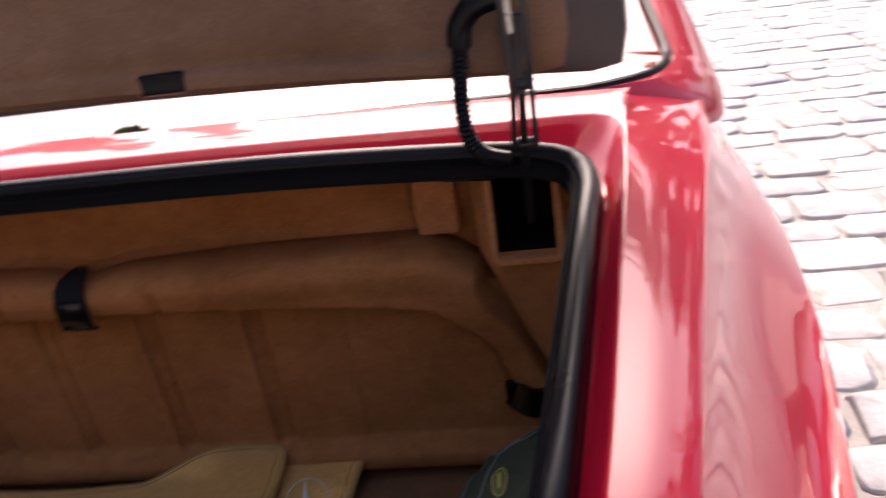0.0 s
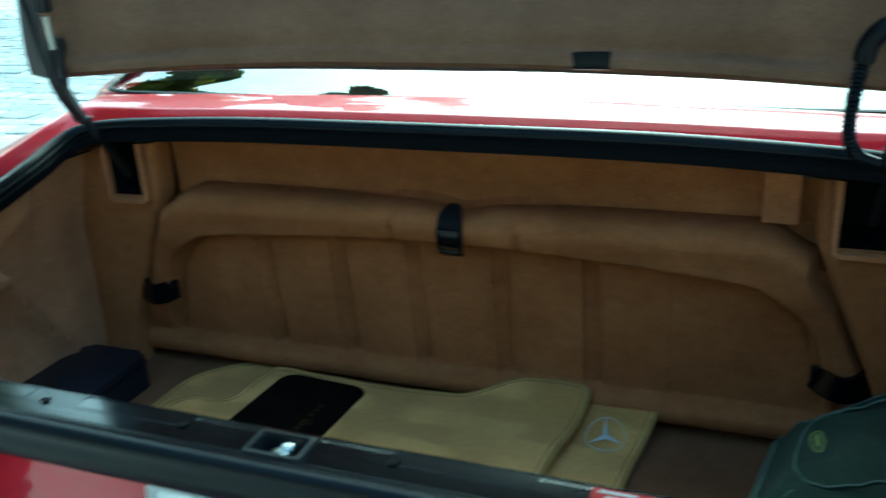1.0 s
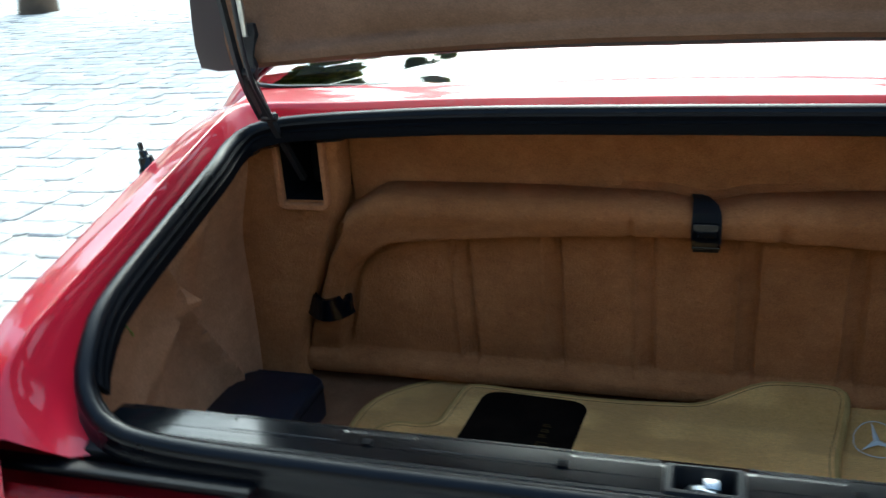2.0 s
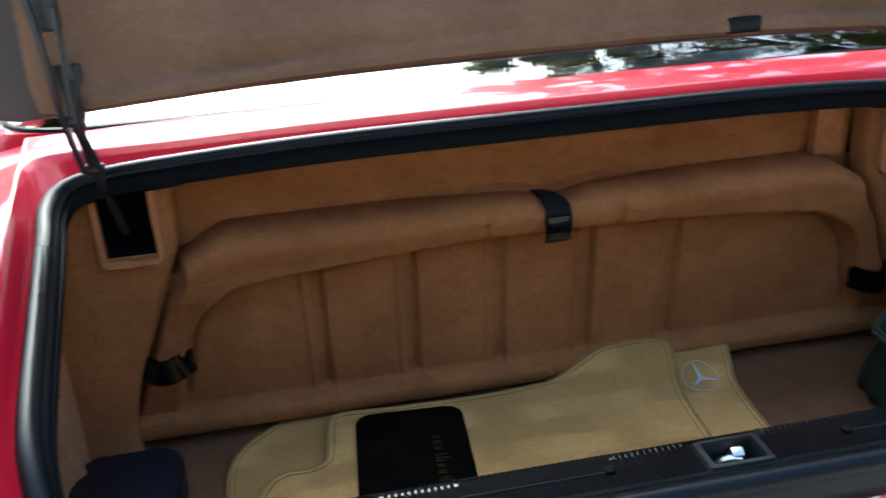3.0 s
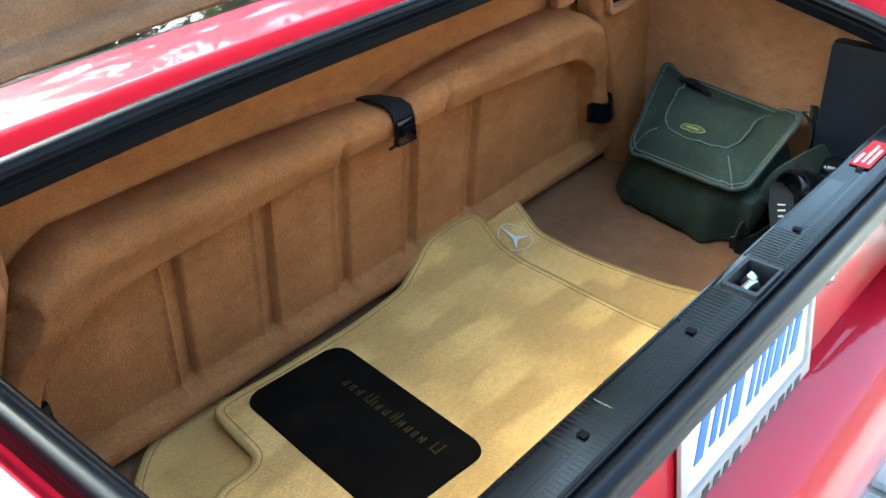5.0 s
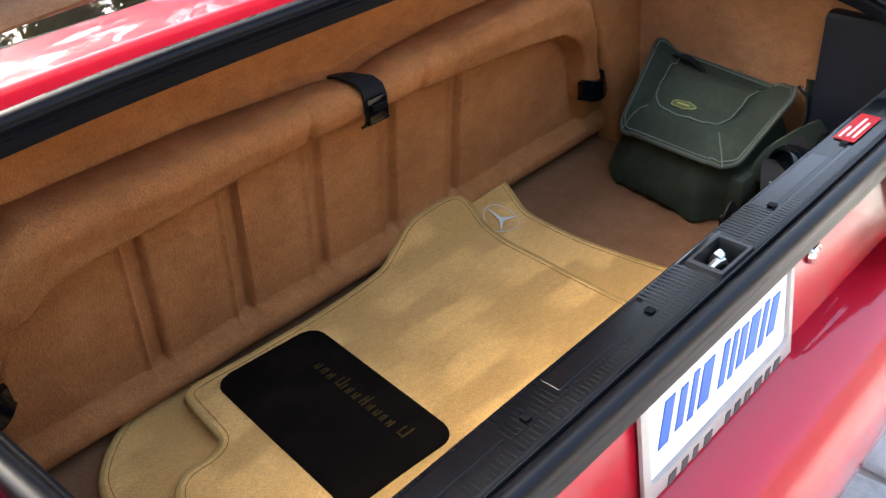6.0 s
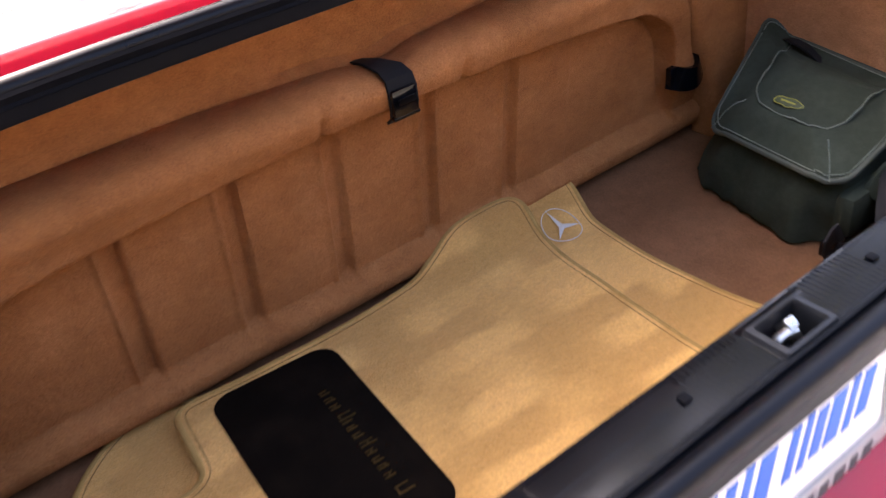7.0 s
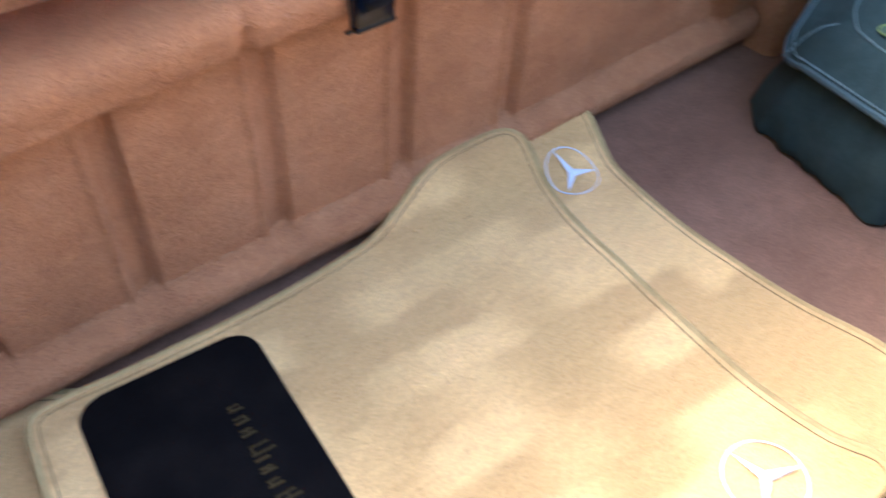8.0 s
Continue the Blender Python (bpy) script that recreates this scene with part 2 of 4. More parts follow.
def curve(points, k):
    """A Catmull-Rom curve with k steps in each span."""
    p = [Vector(q) for q in points]
    out = []
    for i in range(len(p) - 1):
        a, b = p[i], p[i + 1]
        z = p[i - 1] if i else a * 2 - b
        c = p[i + 2] if i + 2 < len(p) else b * 2 - a
        for j in range(k):
            s = j / k
            out.append(0.5 * (2 * a + (b - z) * s + (2 * z - 5 * a + 4 * b - c) * s * s + (3 * a - z - 3 * b + c) * s ** 3))
    return out + [p[-1]]


def loft(rings, close_ring=False, close_path=False, caps=False, bm=None):
    """Faces between successive rows of points."""
    bm = bm or bmesh.new()
    vs = [[bm.verts.new(q) for q in r] for r in rings]
    m = len(rings[0])
    for i in range(len(rings) - (0 if close_path else 1)):
        a, b = vs[i], vs[(i + 1) % len(rings)]
        for j in range(m - (0 if close_ring else 1)):
            bm.faces.new((a[j], a[(j + 1) % m], b[(j + 1) % m], b[j]))
    if caps and not close_path:
        bm.faces.new(vs[0])
        bm.faces.new(vs[-1][::-1])
    return bm


def frames(path, closed, up):
    n = len(path)
    for i in range(n):
        a = path[i - 1] if (closed or i > 0) else path[i]
        b = path[(i + 1) % n] if (closed or i < n - 1) else path[i]
        t = (b - a).normalized()
        s = t.cross(Vector(up))
        s = s.normalized() if s.length > 1e-5 else Vector((1, 0, 0))
        yield path[i], s, s.cross(t).normalized()


def sweep(path, profile, closed=False, up=(0, 0, 1), bm=None, open_profile=False):
    """A profile of (side, up) offsets carried along the path."""
    rings = [[p + s * a + u * b for a, b in profile] for p, s, u in frames(path, closed, up)]
    return loft(rings, not open_profile, closed, not closed and not open_profile, bm)


def circle(r, n=10, squash=1.0):
    return [(r * math.cos(2 * math.pi * i / n), r * squash * math.sin(2 * math.pi * i / n)) for i in range(n)]


def block(size, at=(0, 0, 0), bevel=0.003, rot=None, segs=2, bm=None):
    own = bmesh.new()
    bmesh.ops.create_cube(own, size=1.0)
    for v in own.verts:
        v.co = Vector((v.co.x * size[0], v.co.y * size[1], v.co.z * size[2]))
    if bevel:
        bmesh.ops.bevel(own, geom=own.edges[:], offset=bevel, segments=segs, affect='EDGES', profile=0.5)
    m = Matrix.Translation(at) @ (rot or Matrix())
    own.transform(m)
    if bm is None:
        return own
    tmp = bpy.data.meshes.new("tmp")
    own.to_mesh(tmp)
    own.free()
    bm.from_mesh(tmp)
    bpy.data.meshes.remove(tmp)
    return bm


def prism(outline, z0, z1, bevel=0.0, segs=2):
    """A plan outline of (x, y) given height."""
    bm = bmesh.new()
    lo = [bm.verts.new((x, y, z0)) for x, y in outline]
    hi = [bm.verts.new((x, y, z1)) for x, y in outline]
    bm.faces.new(lo[::-1])
    top = bm.faces.new(hi)
    n = len(lo)
    for i in range(n):
        bm.faces.new((lo[i], lo[(i + 1) % n], hi[(i + 1) % n], hi[i]))
    if bevel:
        bmesh.ops.bevel(bm, geom=list(top.edges), offset=bevel, segments=segs, affect='EDGES', profile=0.5)
    return bm


def lathe(profile, origin, axis, n=28):
    """(radius, along) pairs turned round an axis."""
    a = Vector(axis).normalized()
    s = a.orthogonal().normalized()
    u = a.cross(s)
    o = Vector(origin)
    rings = [[o + a * h + (s * math.cos(w) + u * math.sin(w)) * r for w in [2 * math.pi * i / n for i in range(n)]] for r, h in profile]
    return loft(rings, True, False, True)


def rounded(x0, y0, x1, y1, r, n=6):
    out = []
    for cx, cy, a0 in ((x1 - r, y1 - r, 0), (x0 + r, y1 - r, 90), (x0 + r, y0 + r, 180), (x1 - r, y0 + r, 270)):
        for i in range(n + 1):
            w = radians(a0 + 90 * i / n)
            out.append((cx + r * math.cos(w), cy + r * math.sin(w)))
    return out


def step(a, b, x):
    s = min(1.0, max(0.0, (x - a) / (b - a)))
    return s * s * (3 - 2 * s)


def lin(x, table):
    """Piecewise linear table of (x, value)."""
    if x <= table[0][0]:
        return table[0][1]
    for (a, va), (b, vb) in zip(table, table[1:]):
        if x <= b:
            return va + (vb - va) * (x - a) / (b - a)
    return table[-1][1]


def mirrored(points):
    return [Vector((-p[0], p[1], p[2])) for p in points]

# ---- ground ----
ground = part("ground", prism([(-300, -300), (300, -300), (300, 300), (-300, 300)], -0.3, -0.007), JOINT)
tagged(ground, "pale sandy ground under a cobbled street", "ground", kind="structure")

# ---- the car ----
car = tagged(new("car"), "glossy red car with its trunk lid standing open", "car")

# opening of the trunk: the run of the rubber seal and of the ridge round it, from the rear middle to the front middle
SEAL = [(0.0, -0.036, 0.706), (0.3, -0.035, 0.706), (0.48, -0.032, 0.708), (0.55, -0.022, 0.717), (0.588, 0.002, 0.742), (0.604, 0.040, 0.772),
        (0.617, 0.10, 0.797), (0.635, 0.25, 0.826), (0.652, 0.40, 0.854), (0.660, 0.465, 0.869), (0.648, 0.508, 0.882), (0.60, 0.522, 0.892),
        (0.5, 0.514, 0.902), (0.3, 0.508, 0.911), (0.0, 0.505, 0.913)]
RIDGE = [(0.624, -0.085, 0.735), (0.636, -0.05, 0.783), (0.642, 0.0, 0.806), (0.647, 0.05, 0.816), (0.654, 0.10, 0.8245), (0.666, 0.20, 0.841), (0.678, 0.30, 0.860), (0.690, 0.40, 0.878),
         (0.699, 0.50, 0.897), (0.703, 0.550, 0.907), (0.697, 0.579, 0.911), (0.66, 0.587, 0.913), (0.5, 0.571, 0.918), (0.3, 0.563, 0.924), (0.0, 0.561, 0.926)]
half = spline(SEAL, 90)
loop = half + mirrored(half[1:-1])[::-1]

seal = part("trunk_seal", sweep(loop, [(-0.012, -0.010)] + [(-0.0015 + 0.0118 * math.cos(radians(a)), 0.002 + 0.0118 * math.sin(radians(a))) for a in range(190, -31, -20)] + [(0.0105, -0.010), (0.0115, -0.018)], True), SEAL_RUBBER, car, "black rubber seal round the opening")
front = half[30:] + mirrored(half[30:-1])[::-1]
part("seal_lip", sweep(front, [(-0.011, 0.003), (-0.015, 0.005), (-0.018, 0.002), (-0.0172, -0.004), (-0.0195, -0.007), (-0.0205, -0.021), (-0.0165, -0.023), (-0.010, -0.008)]), FLANGE, seal)
part("seam", sweep(front, [(-0.0198 + a, -0.0075 + b) for a, b in circle(0.0012, 5)]), FLANGE, seal)

# sloped painted channel between seal and ridge
s_half = spline(SEAL[3:], 80)
r_half = spline(RIDGE, 80)
rows = []
for s, r in zip(s_half, r_half):
    d = r - s
    rows.append([s + Vector((d.x * f, d.y * f, d.z * g + e)) for f, g, e in ((0, 0, -0.012), (0.04, 0.0, -0.024), (0.09, 0.03, -0.026), (0.40, 0.28, -0.0255), (0.60, 0.52, -0.0165),
                                                                           (0.80, 0.80, -0.007), (0.91, 0.96, -0.001), (0.96, 1.0, 0.0005), (1.0, 1.0, 0.001))])
full = rows + [mirrored(r) for r in rows[:-1]][::-1]
part("rain_channel", loft(full), PAINT, car)

# rear quarter panels


def ridge_at(y):
    best = [(p.y, p.x, p.z) for p in r_half if p.x > 0.62]
    best.sort()
    return lin(y, [(a, b) for a, b, c in best]), lin(y, [(a, c) for a, b, c in best])


def eased(y, table):
    """A table read with rounded corners."""
    return sum(lin(y + 0.02 * k, table) for k in range(-4, 5)) / 9


def quarter_section(y):
    """A flat top from the ridge to a crease, then a side that swells down to the waist."""
    w = eased(y, [(-0.085, 0.785), (0.03, 0.806), (0.16, 0.832), (0.41, 0.878), (0.65, 0.905), (1.0, 0.912), (3.2, 0.90), (3.9, 0.80)])
    xc = eased(y, [(-0.085, 0.674), (0.05, 0.699), (0.1, 0.708), (0.2, 0.724), (0.3, 0.742), (0.4, 0.758), (0.5, 0.776), (0.6, 0.794), (1.0, 0.835), (3.2, 0.83), (3.9, 0.74)])
    xs = eased(y, [(-0.085, 0.708), (0.1, 0.748), (0.235, 0.772), (0.59, 0.830), (1.0, 0.870), (3.2, 0.865), (3.9, 0.78)])
    zc = eased(y, [(-0.165, 0.690), (-0.085, 0.750), (-0.04, 0.786), (0.0, 0.803), (0.05, 0.812), (0.1, 0.818), (0.2, 0.832), (0.3, 0.844), (0.4, 0.859), (0.5, 0.871), (0.6, 0.880), (1.5, 0.885), (3.9, 0.77)])
    if y <= 0.53:
        x0, z0 = ridge_at(y)
    else:
        x0 = eased(y, [(0.54, 0.702), (0.70, 0.712), (4, 0.715)])
        z0 = eased(y, [(0.4, 0.880), (0.54, 0.905), (0.66, 0.911), (1.5, 0.90), (3.9, 0.78)])
    flat = spline([(x0, 0, z0), (x0 * 0.5 + xc * 0.5, 0, z0 * 0.45 + zc * 0.55 + 0.002), (xc - 0.010, 0, zc + 0.001)], 8)
    side = curve([(xc - 0.003, 0, zc - 0.0005), (xc + 0.003, 0, zc - 0.004), (xc + 0.007, 0, zc - 0.010), (xs - 0.002, 0, zc - 0.080), (w - 0.016, 0, zc - 0.150), (w, 0, 0.70),
                   (w + 0.010, 0, 0.64), (w + 0.004, 0, 0.625), (w + 0.014, 0, 0.58), (w + 0.014, 0, 0.50), (w + 0.004, 0, 0.40), (w - 0.03, 0, 0.28), (w - 0.08, 0, 0.22)], 3)
    return [Vector((p.x, y, p.z)) for p in flat + side]


ys = [-0.085 + 0.0175 * i for i in range(46)] + [0.75, 0.9, 1.1, 1.4, 1.9, 2.5, 3.2, 3.6, 3.9]
for side in (1, -1):
    rings = [quarter_section(y) for y in ys]
    for ring in rings:
        ring[:] = [Vector((side * p.x, p.y, p.z)) for p in ring]
    bm = loft(rings)
    bm.verts.ensure_lookup_table()
    bm.faces.new([bm.verts[i] for i in range(len(rings[0]))])
    part("quarter_panel", bm, PAINT, car, sharp=60)

# deck between the trunk opening and the rear window
rows = []
top = [p for p in r_half if p.y > 0.50]
top = top + mirrored(top[:-1])[::-1]
base = [Vector((p.x * 1.02, 0.636 + 0.030 * (p.x / 0.7) ** 2, 0.936 - 0.018 * (p.x / 0.7) ** 2)) for p in top]
for f in [i / 12 for i in range(13)]:
    rows.append([a.lerp(b, f) + Vector((0, 0, 0.0017 * math.sin(math.pi * f))) for a, b in zip(top, base)])
part("deck_panel", loft(rows), PAINT, car, sharp=60)

# hardtop with its rear window
WIN_O = Vector((0, 0.640, 0.935))


def win_curve(v):
    """Height and run of the bowed glass, flat at its foot and steeper above."""
    y = z = 0.0
    n = 24
    for i in range(n):
        a = radians(8 + 18 * step(0.0, 0.45, v * (i + 0.5) / n))
        y += math.cos(a) * v / n
        z += math.sin(a) * v / n
    return y, z


def on_window(u, v, out=0.0):
    y, z = win_curve(v)
    a = radians(8 + 18 * step(0.0, 0.45, v))
    return WIN_O + Vector((u, y + 0.030 * (u / 0.7) ** 2 * max(0.0, 1 - 2 * v), z - 0.018 * (u / 0.7) ** 2 - 0.034 * (max(0.0, abs(u) - 0.68) / 0.18) ** 2)) + Vector((0, -math.sin(a), math.cos(a))) * out


inner = rounded(-0.80, 0.0, 0.80, 0.66, 0.17, 8)
outer = rounded(-0.865, -0.012, 0.865, 0.80, 0.16, 8)
hardtop = part("hardtop", loft([[on_window(a * (1 - 0.14 * max(0, b)), b, -0.03) for a, b in inner], [on_window(a * (1 - 0.14 * max(0, b)), b) for a, b in inner],
                                [on_window(a * 1.03 * (1 - 0.14 * max(0, b)), b * 1.02 - 0.004, 0.003) for a, b in inner], [on_window(a * (1 - 0.14 * max(0, b)), b, -0.008 - 0.024 * step(0.60, 0.78, abs(a)) * step(0.30, 0.06, b)) for a, b in outer], [on_window(a * 1.003 * (1 - 0.14 * max(0, b)), b, -0.05) for a, b in outer]], True), PAINT, car, "red hardtop of the car", 50)
crown = [on_window(a * (1 - 0.14 * max(0, b)), b) for a, b in outer]
crown = [p for p in crown if p.z > 1.12]
crown.sort(key=lambda p: p.x)
part("roof", loft([crown, [p + Vector((0, 0.30, 0.05)) for p in crown], [Vector((p.x * 0.98, 2.0, p.z - 0.02)) for p in crown], [Vector((p.x, 2.45, p.z - 0.28)) for p in crown]]), PAINT, car, sharp=60)
pane_out = [(a * 0.993 * (1 - 0.14 * max(0, b)), 0.003 + b * 0.987) for a, b in inner]
bm = bmesh.new()
rings = []
for f in (1.0, 0.75, 0.5, 0.25, 0.02):
    rings.append([on_window(a * f, 0.33 + (b - 0.33) * f, -0.006) for a, b in pane_out])
bm = loft(rings, True)
pane = part("rear_window", bm, GLASS, car, "tinted glass rear window mirroring the sky", 60)
pane.visible_shadow = False
part("window_gasket", sweep([on_window(a * 0.997 * (1 - 0.14 * max(0, b)), b * 0.993 + 0.002, 0.0) for a, b in inner], circle(0.006, 8), True), RUBBER, car)
# added dark slab that stands in for the unlit cabin behind the glass
part("cabin_shade", block((1.4, 1.9, 0.04), (0, 1.75, 0.86), 0.01), SHADE_BLACK, car)
edge_x, edge_z = crown[-1].x, crown[-1].z
windscreen = part("windscreen", loft([[Vector((u * 0.97 * edge_x, 2.42, edge_z - 0.24)) for u in (-1, -0.5, 0, 0.5, 1)], [Vector((u * 0.72, 2.72 + 0.08 * (1 - u * u), 0.93)) for u in (-1, -0.5, 0, 0.5, 1)]]), GLASS, car, "glass windscreen")
windscreen.visible_shadow = False
for side in (1, -1):
    upper = [Vector((side * edge_x, crown[-1].y + 0.02, edge_z)), Vector((side * edge_x, crown[-1].y + 0.30, edge_z + 0.045)), Vector((side * edge_x * 0.98, 2.0, edge_z - 0.02)), Vector((side * edge_x, 2.45, edge_z - 0.26))]
    lower = [Vector((side * 0.79, p.y + (0.25 if i == 3 else 0.0), 0.915)) for i, p in enumerate(upper)]
    side_glass = part("side_window", loft([upper, lower]), GLASS, car, "glass side window")
    side_glass.visible_shadow = False
part("front_apron", loft([[Vector((u * w, y - 0.10 * u * u, z)) for u in (-1, -0.8, -0.4, 0, 0.4, 0.8, 1)] for w, y, z in ((0.80, 3.96, 0.79), (0.83, 4.04, 0.62), (0.84, 4.06, 0.45), (0.82, 4.0, 0.25))]), PAINT, car)
hood = [[Vector((u * 0.74, y, z)) for u in (-1, -0.6, -0.2, 0.2, 0.6, 1)] for y, z in ((2.40, 0.915), (2.9, 0.91), (3.5, 0.87), (3.9, 0.80), (3.95, 0.78))]
part("hood", loft(hood), PAINT, car)

for side in (1, -1):
    for y in (0.93, 3.15):
        tyre = part("wheel", lathe([(0.12, -0.09), (0.27, -0.095), (0.315, -0.07), (0.32, 0.0), (0.315, 0.07), (0.27, 0.095), (0.12, 0.09)], (side * 0.76, y, 0.315), (1, 0, 0)), RUBBER, car)
        part("rim", lathe([(0.02, 0.09), (0.08, 0.075), (0.17, 0.085), (0.19, 0.097)], (side * 0.76, y, 0.315), (side, 0, 0)), CHROME, tyre)

# rear sill with its ribbed scuff plate
LX = 0.022
SPAN = [-0.575 + 0.115 * i for i in range(11)]


def band(name, prof, xs, parent, label=""):
    return part(name, loft([[Vector((x, y, z)) for y, z in prof] for x in xs]), RUBBER if name == "sill" else PLASTIC, parent, label)


sill = band("sill", ((-0.010, 0.66), (-0.010, 0.709), (-0.018, 0.709), (-0.023, 0.703), (-0.034, 0.698), (-0.036, 0.692), (-0.034, 0.668), (-0.030, 0.660), (-0.006, 0.656)), SPAN, car, "black plastic sill along the rear edge")
band("sill_edge", ((0.043, 0.425), (0.043, 0.700), (0.040, 0.707), (0.034, 0.709), (0.026, 0.709), (0.026, 0.66)), SPAN, sill)
for xs_ in ([-0.575, -0.3, LX - 0.026], [LX + 0.026, 0.3, 0.575]):
    band("scuff_plate", ((0.026, 0.709), (-0.010, 0.709)), xs_, sill)
    part("sill_cheek", block((0.004, 0.036, 0.045), (xs_[-1] - 0.002 if xs_[0] < 0 else xs_[0] + 0.002, 0.008, 0.686), 0), PLASTIC, sill)
bm = bmesh.new()


def tiny(bm, x0, x1, y0, y1, z0, z1):
    v = [bm.verts.new(q) for q in ((x0, y0, z0), (x1, y0, z0), (x1, y1, z0), (x0, y1, z0), (x0 + 0.0004, y0 + 0.0004, z1), (x1 - 0.0004, y0 + 0.0004, z1), (x1 - 0.0004, y1 - 0.0004, z1), (x0 + 0.0004, y1 - 0.0004, z1))]
    for f in ((4, 5, 6, 7), (0, 1, 5, 4), (1, 2, 6, 5), (2, 3, 7, 6), (3, 0, 4, 7)):
        bm.faces.new([v[i] for i in f])


def ribbed(x):
    a = abs(x - LX)
    return 0.038 < a < 0.114 or 0.266 < a < 0.335 or 0.46 < a < 0.55


x = -0.56
while x < 0.56:
    if abs(x - LX) > 0.037:
        if ribbed(x):
            tiny(bm, x, x + 0.0046, 0.0075, 0.037, 0.7085, 0.7096)
        else:
            tiny(bm, x, x + 0.0046, 0.034, 0.038, 0.7085, 0.7095)
            tiny(bm, x, x + 0.0046, 0.0070, 0.011, 0.7085, 0.7095)
        tiny(bm, x, x + 0.0046, -0.0095, 0.0035, 0.7085, 0.7096)
    x += 0.0062
ribs = part("scuff_ribs", bm, PLASTIC, sill, sharp=20)
tagged(ribs, "fine ribs of the black scuff plate", kind="stuff")
for a in (-1, 1):
    for c in (0.190, 0.397):
        part("smooth_field", block((0.148 if c < 0.3 else 0.118, 0.021, 0.002), (LX + a * c, 0.0225, 0.7086), 0.0006), PLASTIC, sill, sharp=10)
    for c in (0.122, 0.308):
        part("clip", block((0.009, 0.009, 0.0016), (LX + a * c, 0.013, 0.7112), 0.0005), FLANGE, sill)
part("trim_strip", sweep([Vector((-0.57, -0.0165, 0.7085)), Vector((0, -0.0165, 0.7085)), Vector((0.57, -0.0165, 0.7085))], [(-0.0034, -0.002), (-0.0026, 0.0012), (-0.0010, 0.0026), (0.0010, 0.0026), (0.0026, 0.0012), (0.0034, -0.002)]), RUBBER, sill)

# latch in the middle of the sill
latch = part("latch", loft([[Vector((LX + a * k, 0.008 + b * j, z)) for a, b in rounded(-1, -1, 1, 1, 0.12, 3)] for k, j, z in
                            ((0.0345, 0.0225, 0.7085), (0.0325, 0.0205, 0.7130), (0.027, 0.017, 0.7135), (0.0255, 0.0155, 0.7105), (0.0245, 0.0145, 0.668))], True, False, False), BEZEL, car, "black latch bezel with a bright metal catch")
# bottom of the latch well, its shade put into the colour
part("pit", block((0.056, 0.036, 0.004), (LX, 0.008, 0.667), 0.0005), SHADE_BLACK, latch)
part("catch", sweep(spline([(LX - 0.012, 0.012, 0.67), (LX - 0.012, 0.012, 0.692), (LX - 0.008, 0.011, 0.7), (LX + 0.004, 0.008, 0.701), (LX + 0.008, 0.006, 0.695), (LX + 0.008, 0.005, 0.67)], 16), circle(0.0048, 8), False, (0, 1, 0.1)), ZINC, latch)
part("striker", block((0.013, 0.011, 0.016), (LX + 0.006, 0.014, 0.702), 0.0025, Matrix.Rotation(0.5, 4, 'X')), ZINC, latch)
part("pawl", block((0.008, 0.016, 0.008), (LX - 0.014, 0.0, 0.69), 0.002, Matrix.Rotation(0.4, 4, 'Z')), ZINC, latch)

sticker = part("warning_sticker", block((0.085, 0.026, 0.0008), (0.378, 0.0165, 0.7114), 0), RED_PRINT, car, "red sticker with rows of pale print")
for i, (dx, w) in enumerate(((-0.02, 0.034), (0.0, 0.06), (-0.006, 0.05))):
    part("printed_bar", block((w, 0.003, 0.0004), (0.378 + dx, 0.0245 - 0.0075 * i, 0.7121), 0), PALE_PRINT, sticker)

# rear panel, plate, tail lights, bumper
part("rear_panel", loft([[Vector((x, y, z)) for x in (-0.75, -0.5, -0.39, -0.2, 0, 0.2, 0.39, 0.5, 0.75)] for y, z in ((0.004, 0.68), (0.003, 0.665), (-0.003, 0.60), (-0.010, 0.53), (-0.014, 0.497))]), PAINT, car)
plate = part("number_plate", prism(rounded(-0.152, -0.076, 0.152, 0.076, 0.012), 0, 0.0016), WHITE, car, "white plate with blue print in a grey frame")
PM = Matrix.Translation((0.016, -0.0125, 0.563)) @ Matrix.Rotation(radians(84), 4, 'X')
plate.data.transform(PM)
bm = loft([[Vector((x, y, z)) for x, y in pts] for pts, z in ((rounded(-0.161, -0.090, 0.161, 0.083, 0.010), 0.0), (rounded(-0.161, -0.090, 0.161, 0.083, 0.010), 0.005), (rounded(-0.159, -0.088, 0.159, 0.081, 0.009), 0.0065),
                                                           (rounded(-0.150, -0.046, 0.150, 0.075, 0.010), 0.0065), (rounded(-0.149, -0.045, 0.149, 0.074, 0.010), 0.002))], True)
bm.transform(PM)
pframe = part("plate_frame", bm, GREY, plate, "grey plate frame with dark raised print")
blue_bars = ((-0.112, 0.024), (-0.083, 0.018), (-0.060, 0.014), (-0.034, 0.028), (0.004, 0.016), (0.024, 0.013), (0.044, 0.019), (0.069, 0.027), (0.094, 0.014), (0.117, 0.023))
dark_bars = ((-0.114, 0.020), (-0.089, 0.017), (-0.067, 0.014), (-0.041, 0.022), (0.002, 0.014), (0.024, 0.017), (0.048, 0.018), (0.073, 0.022), (0.096, 0.015), (0.119, 0.020))
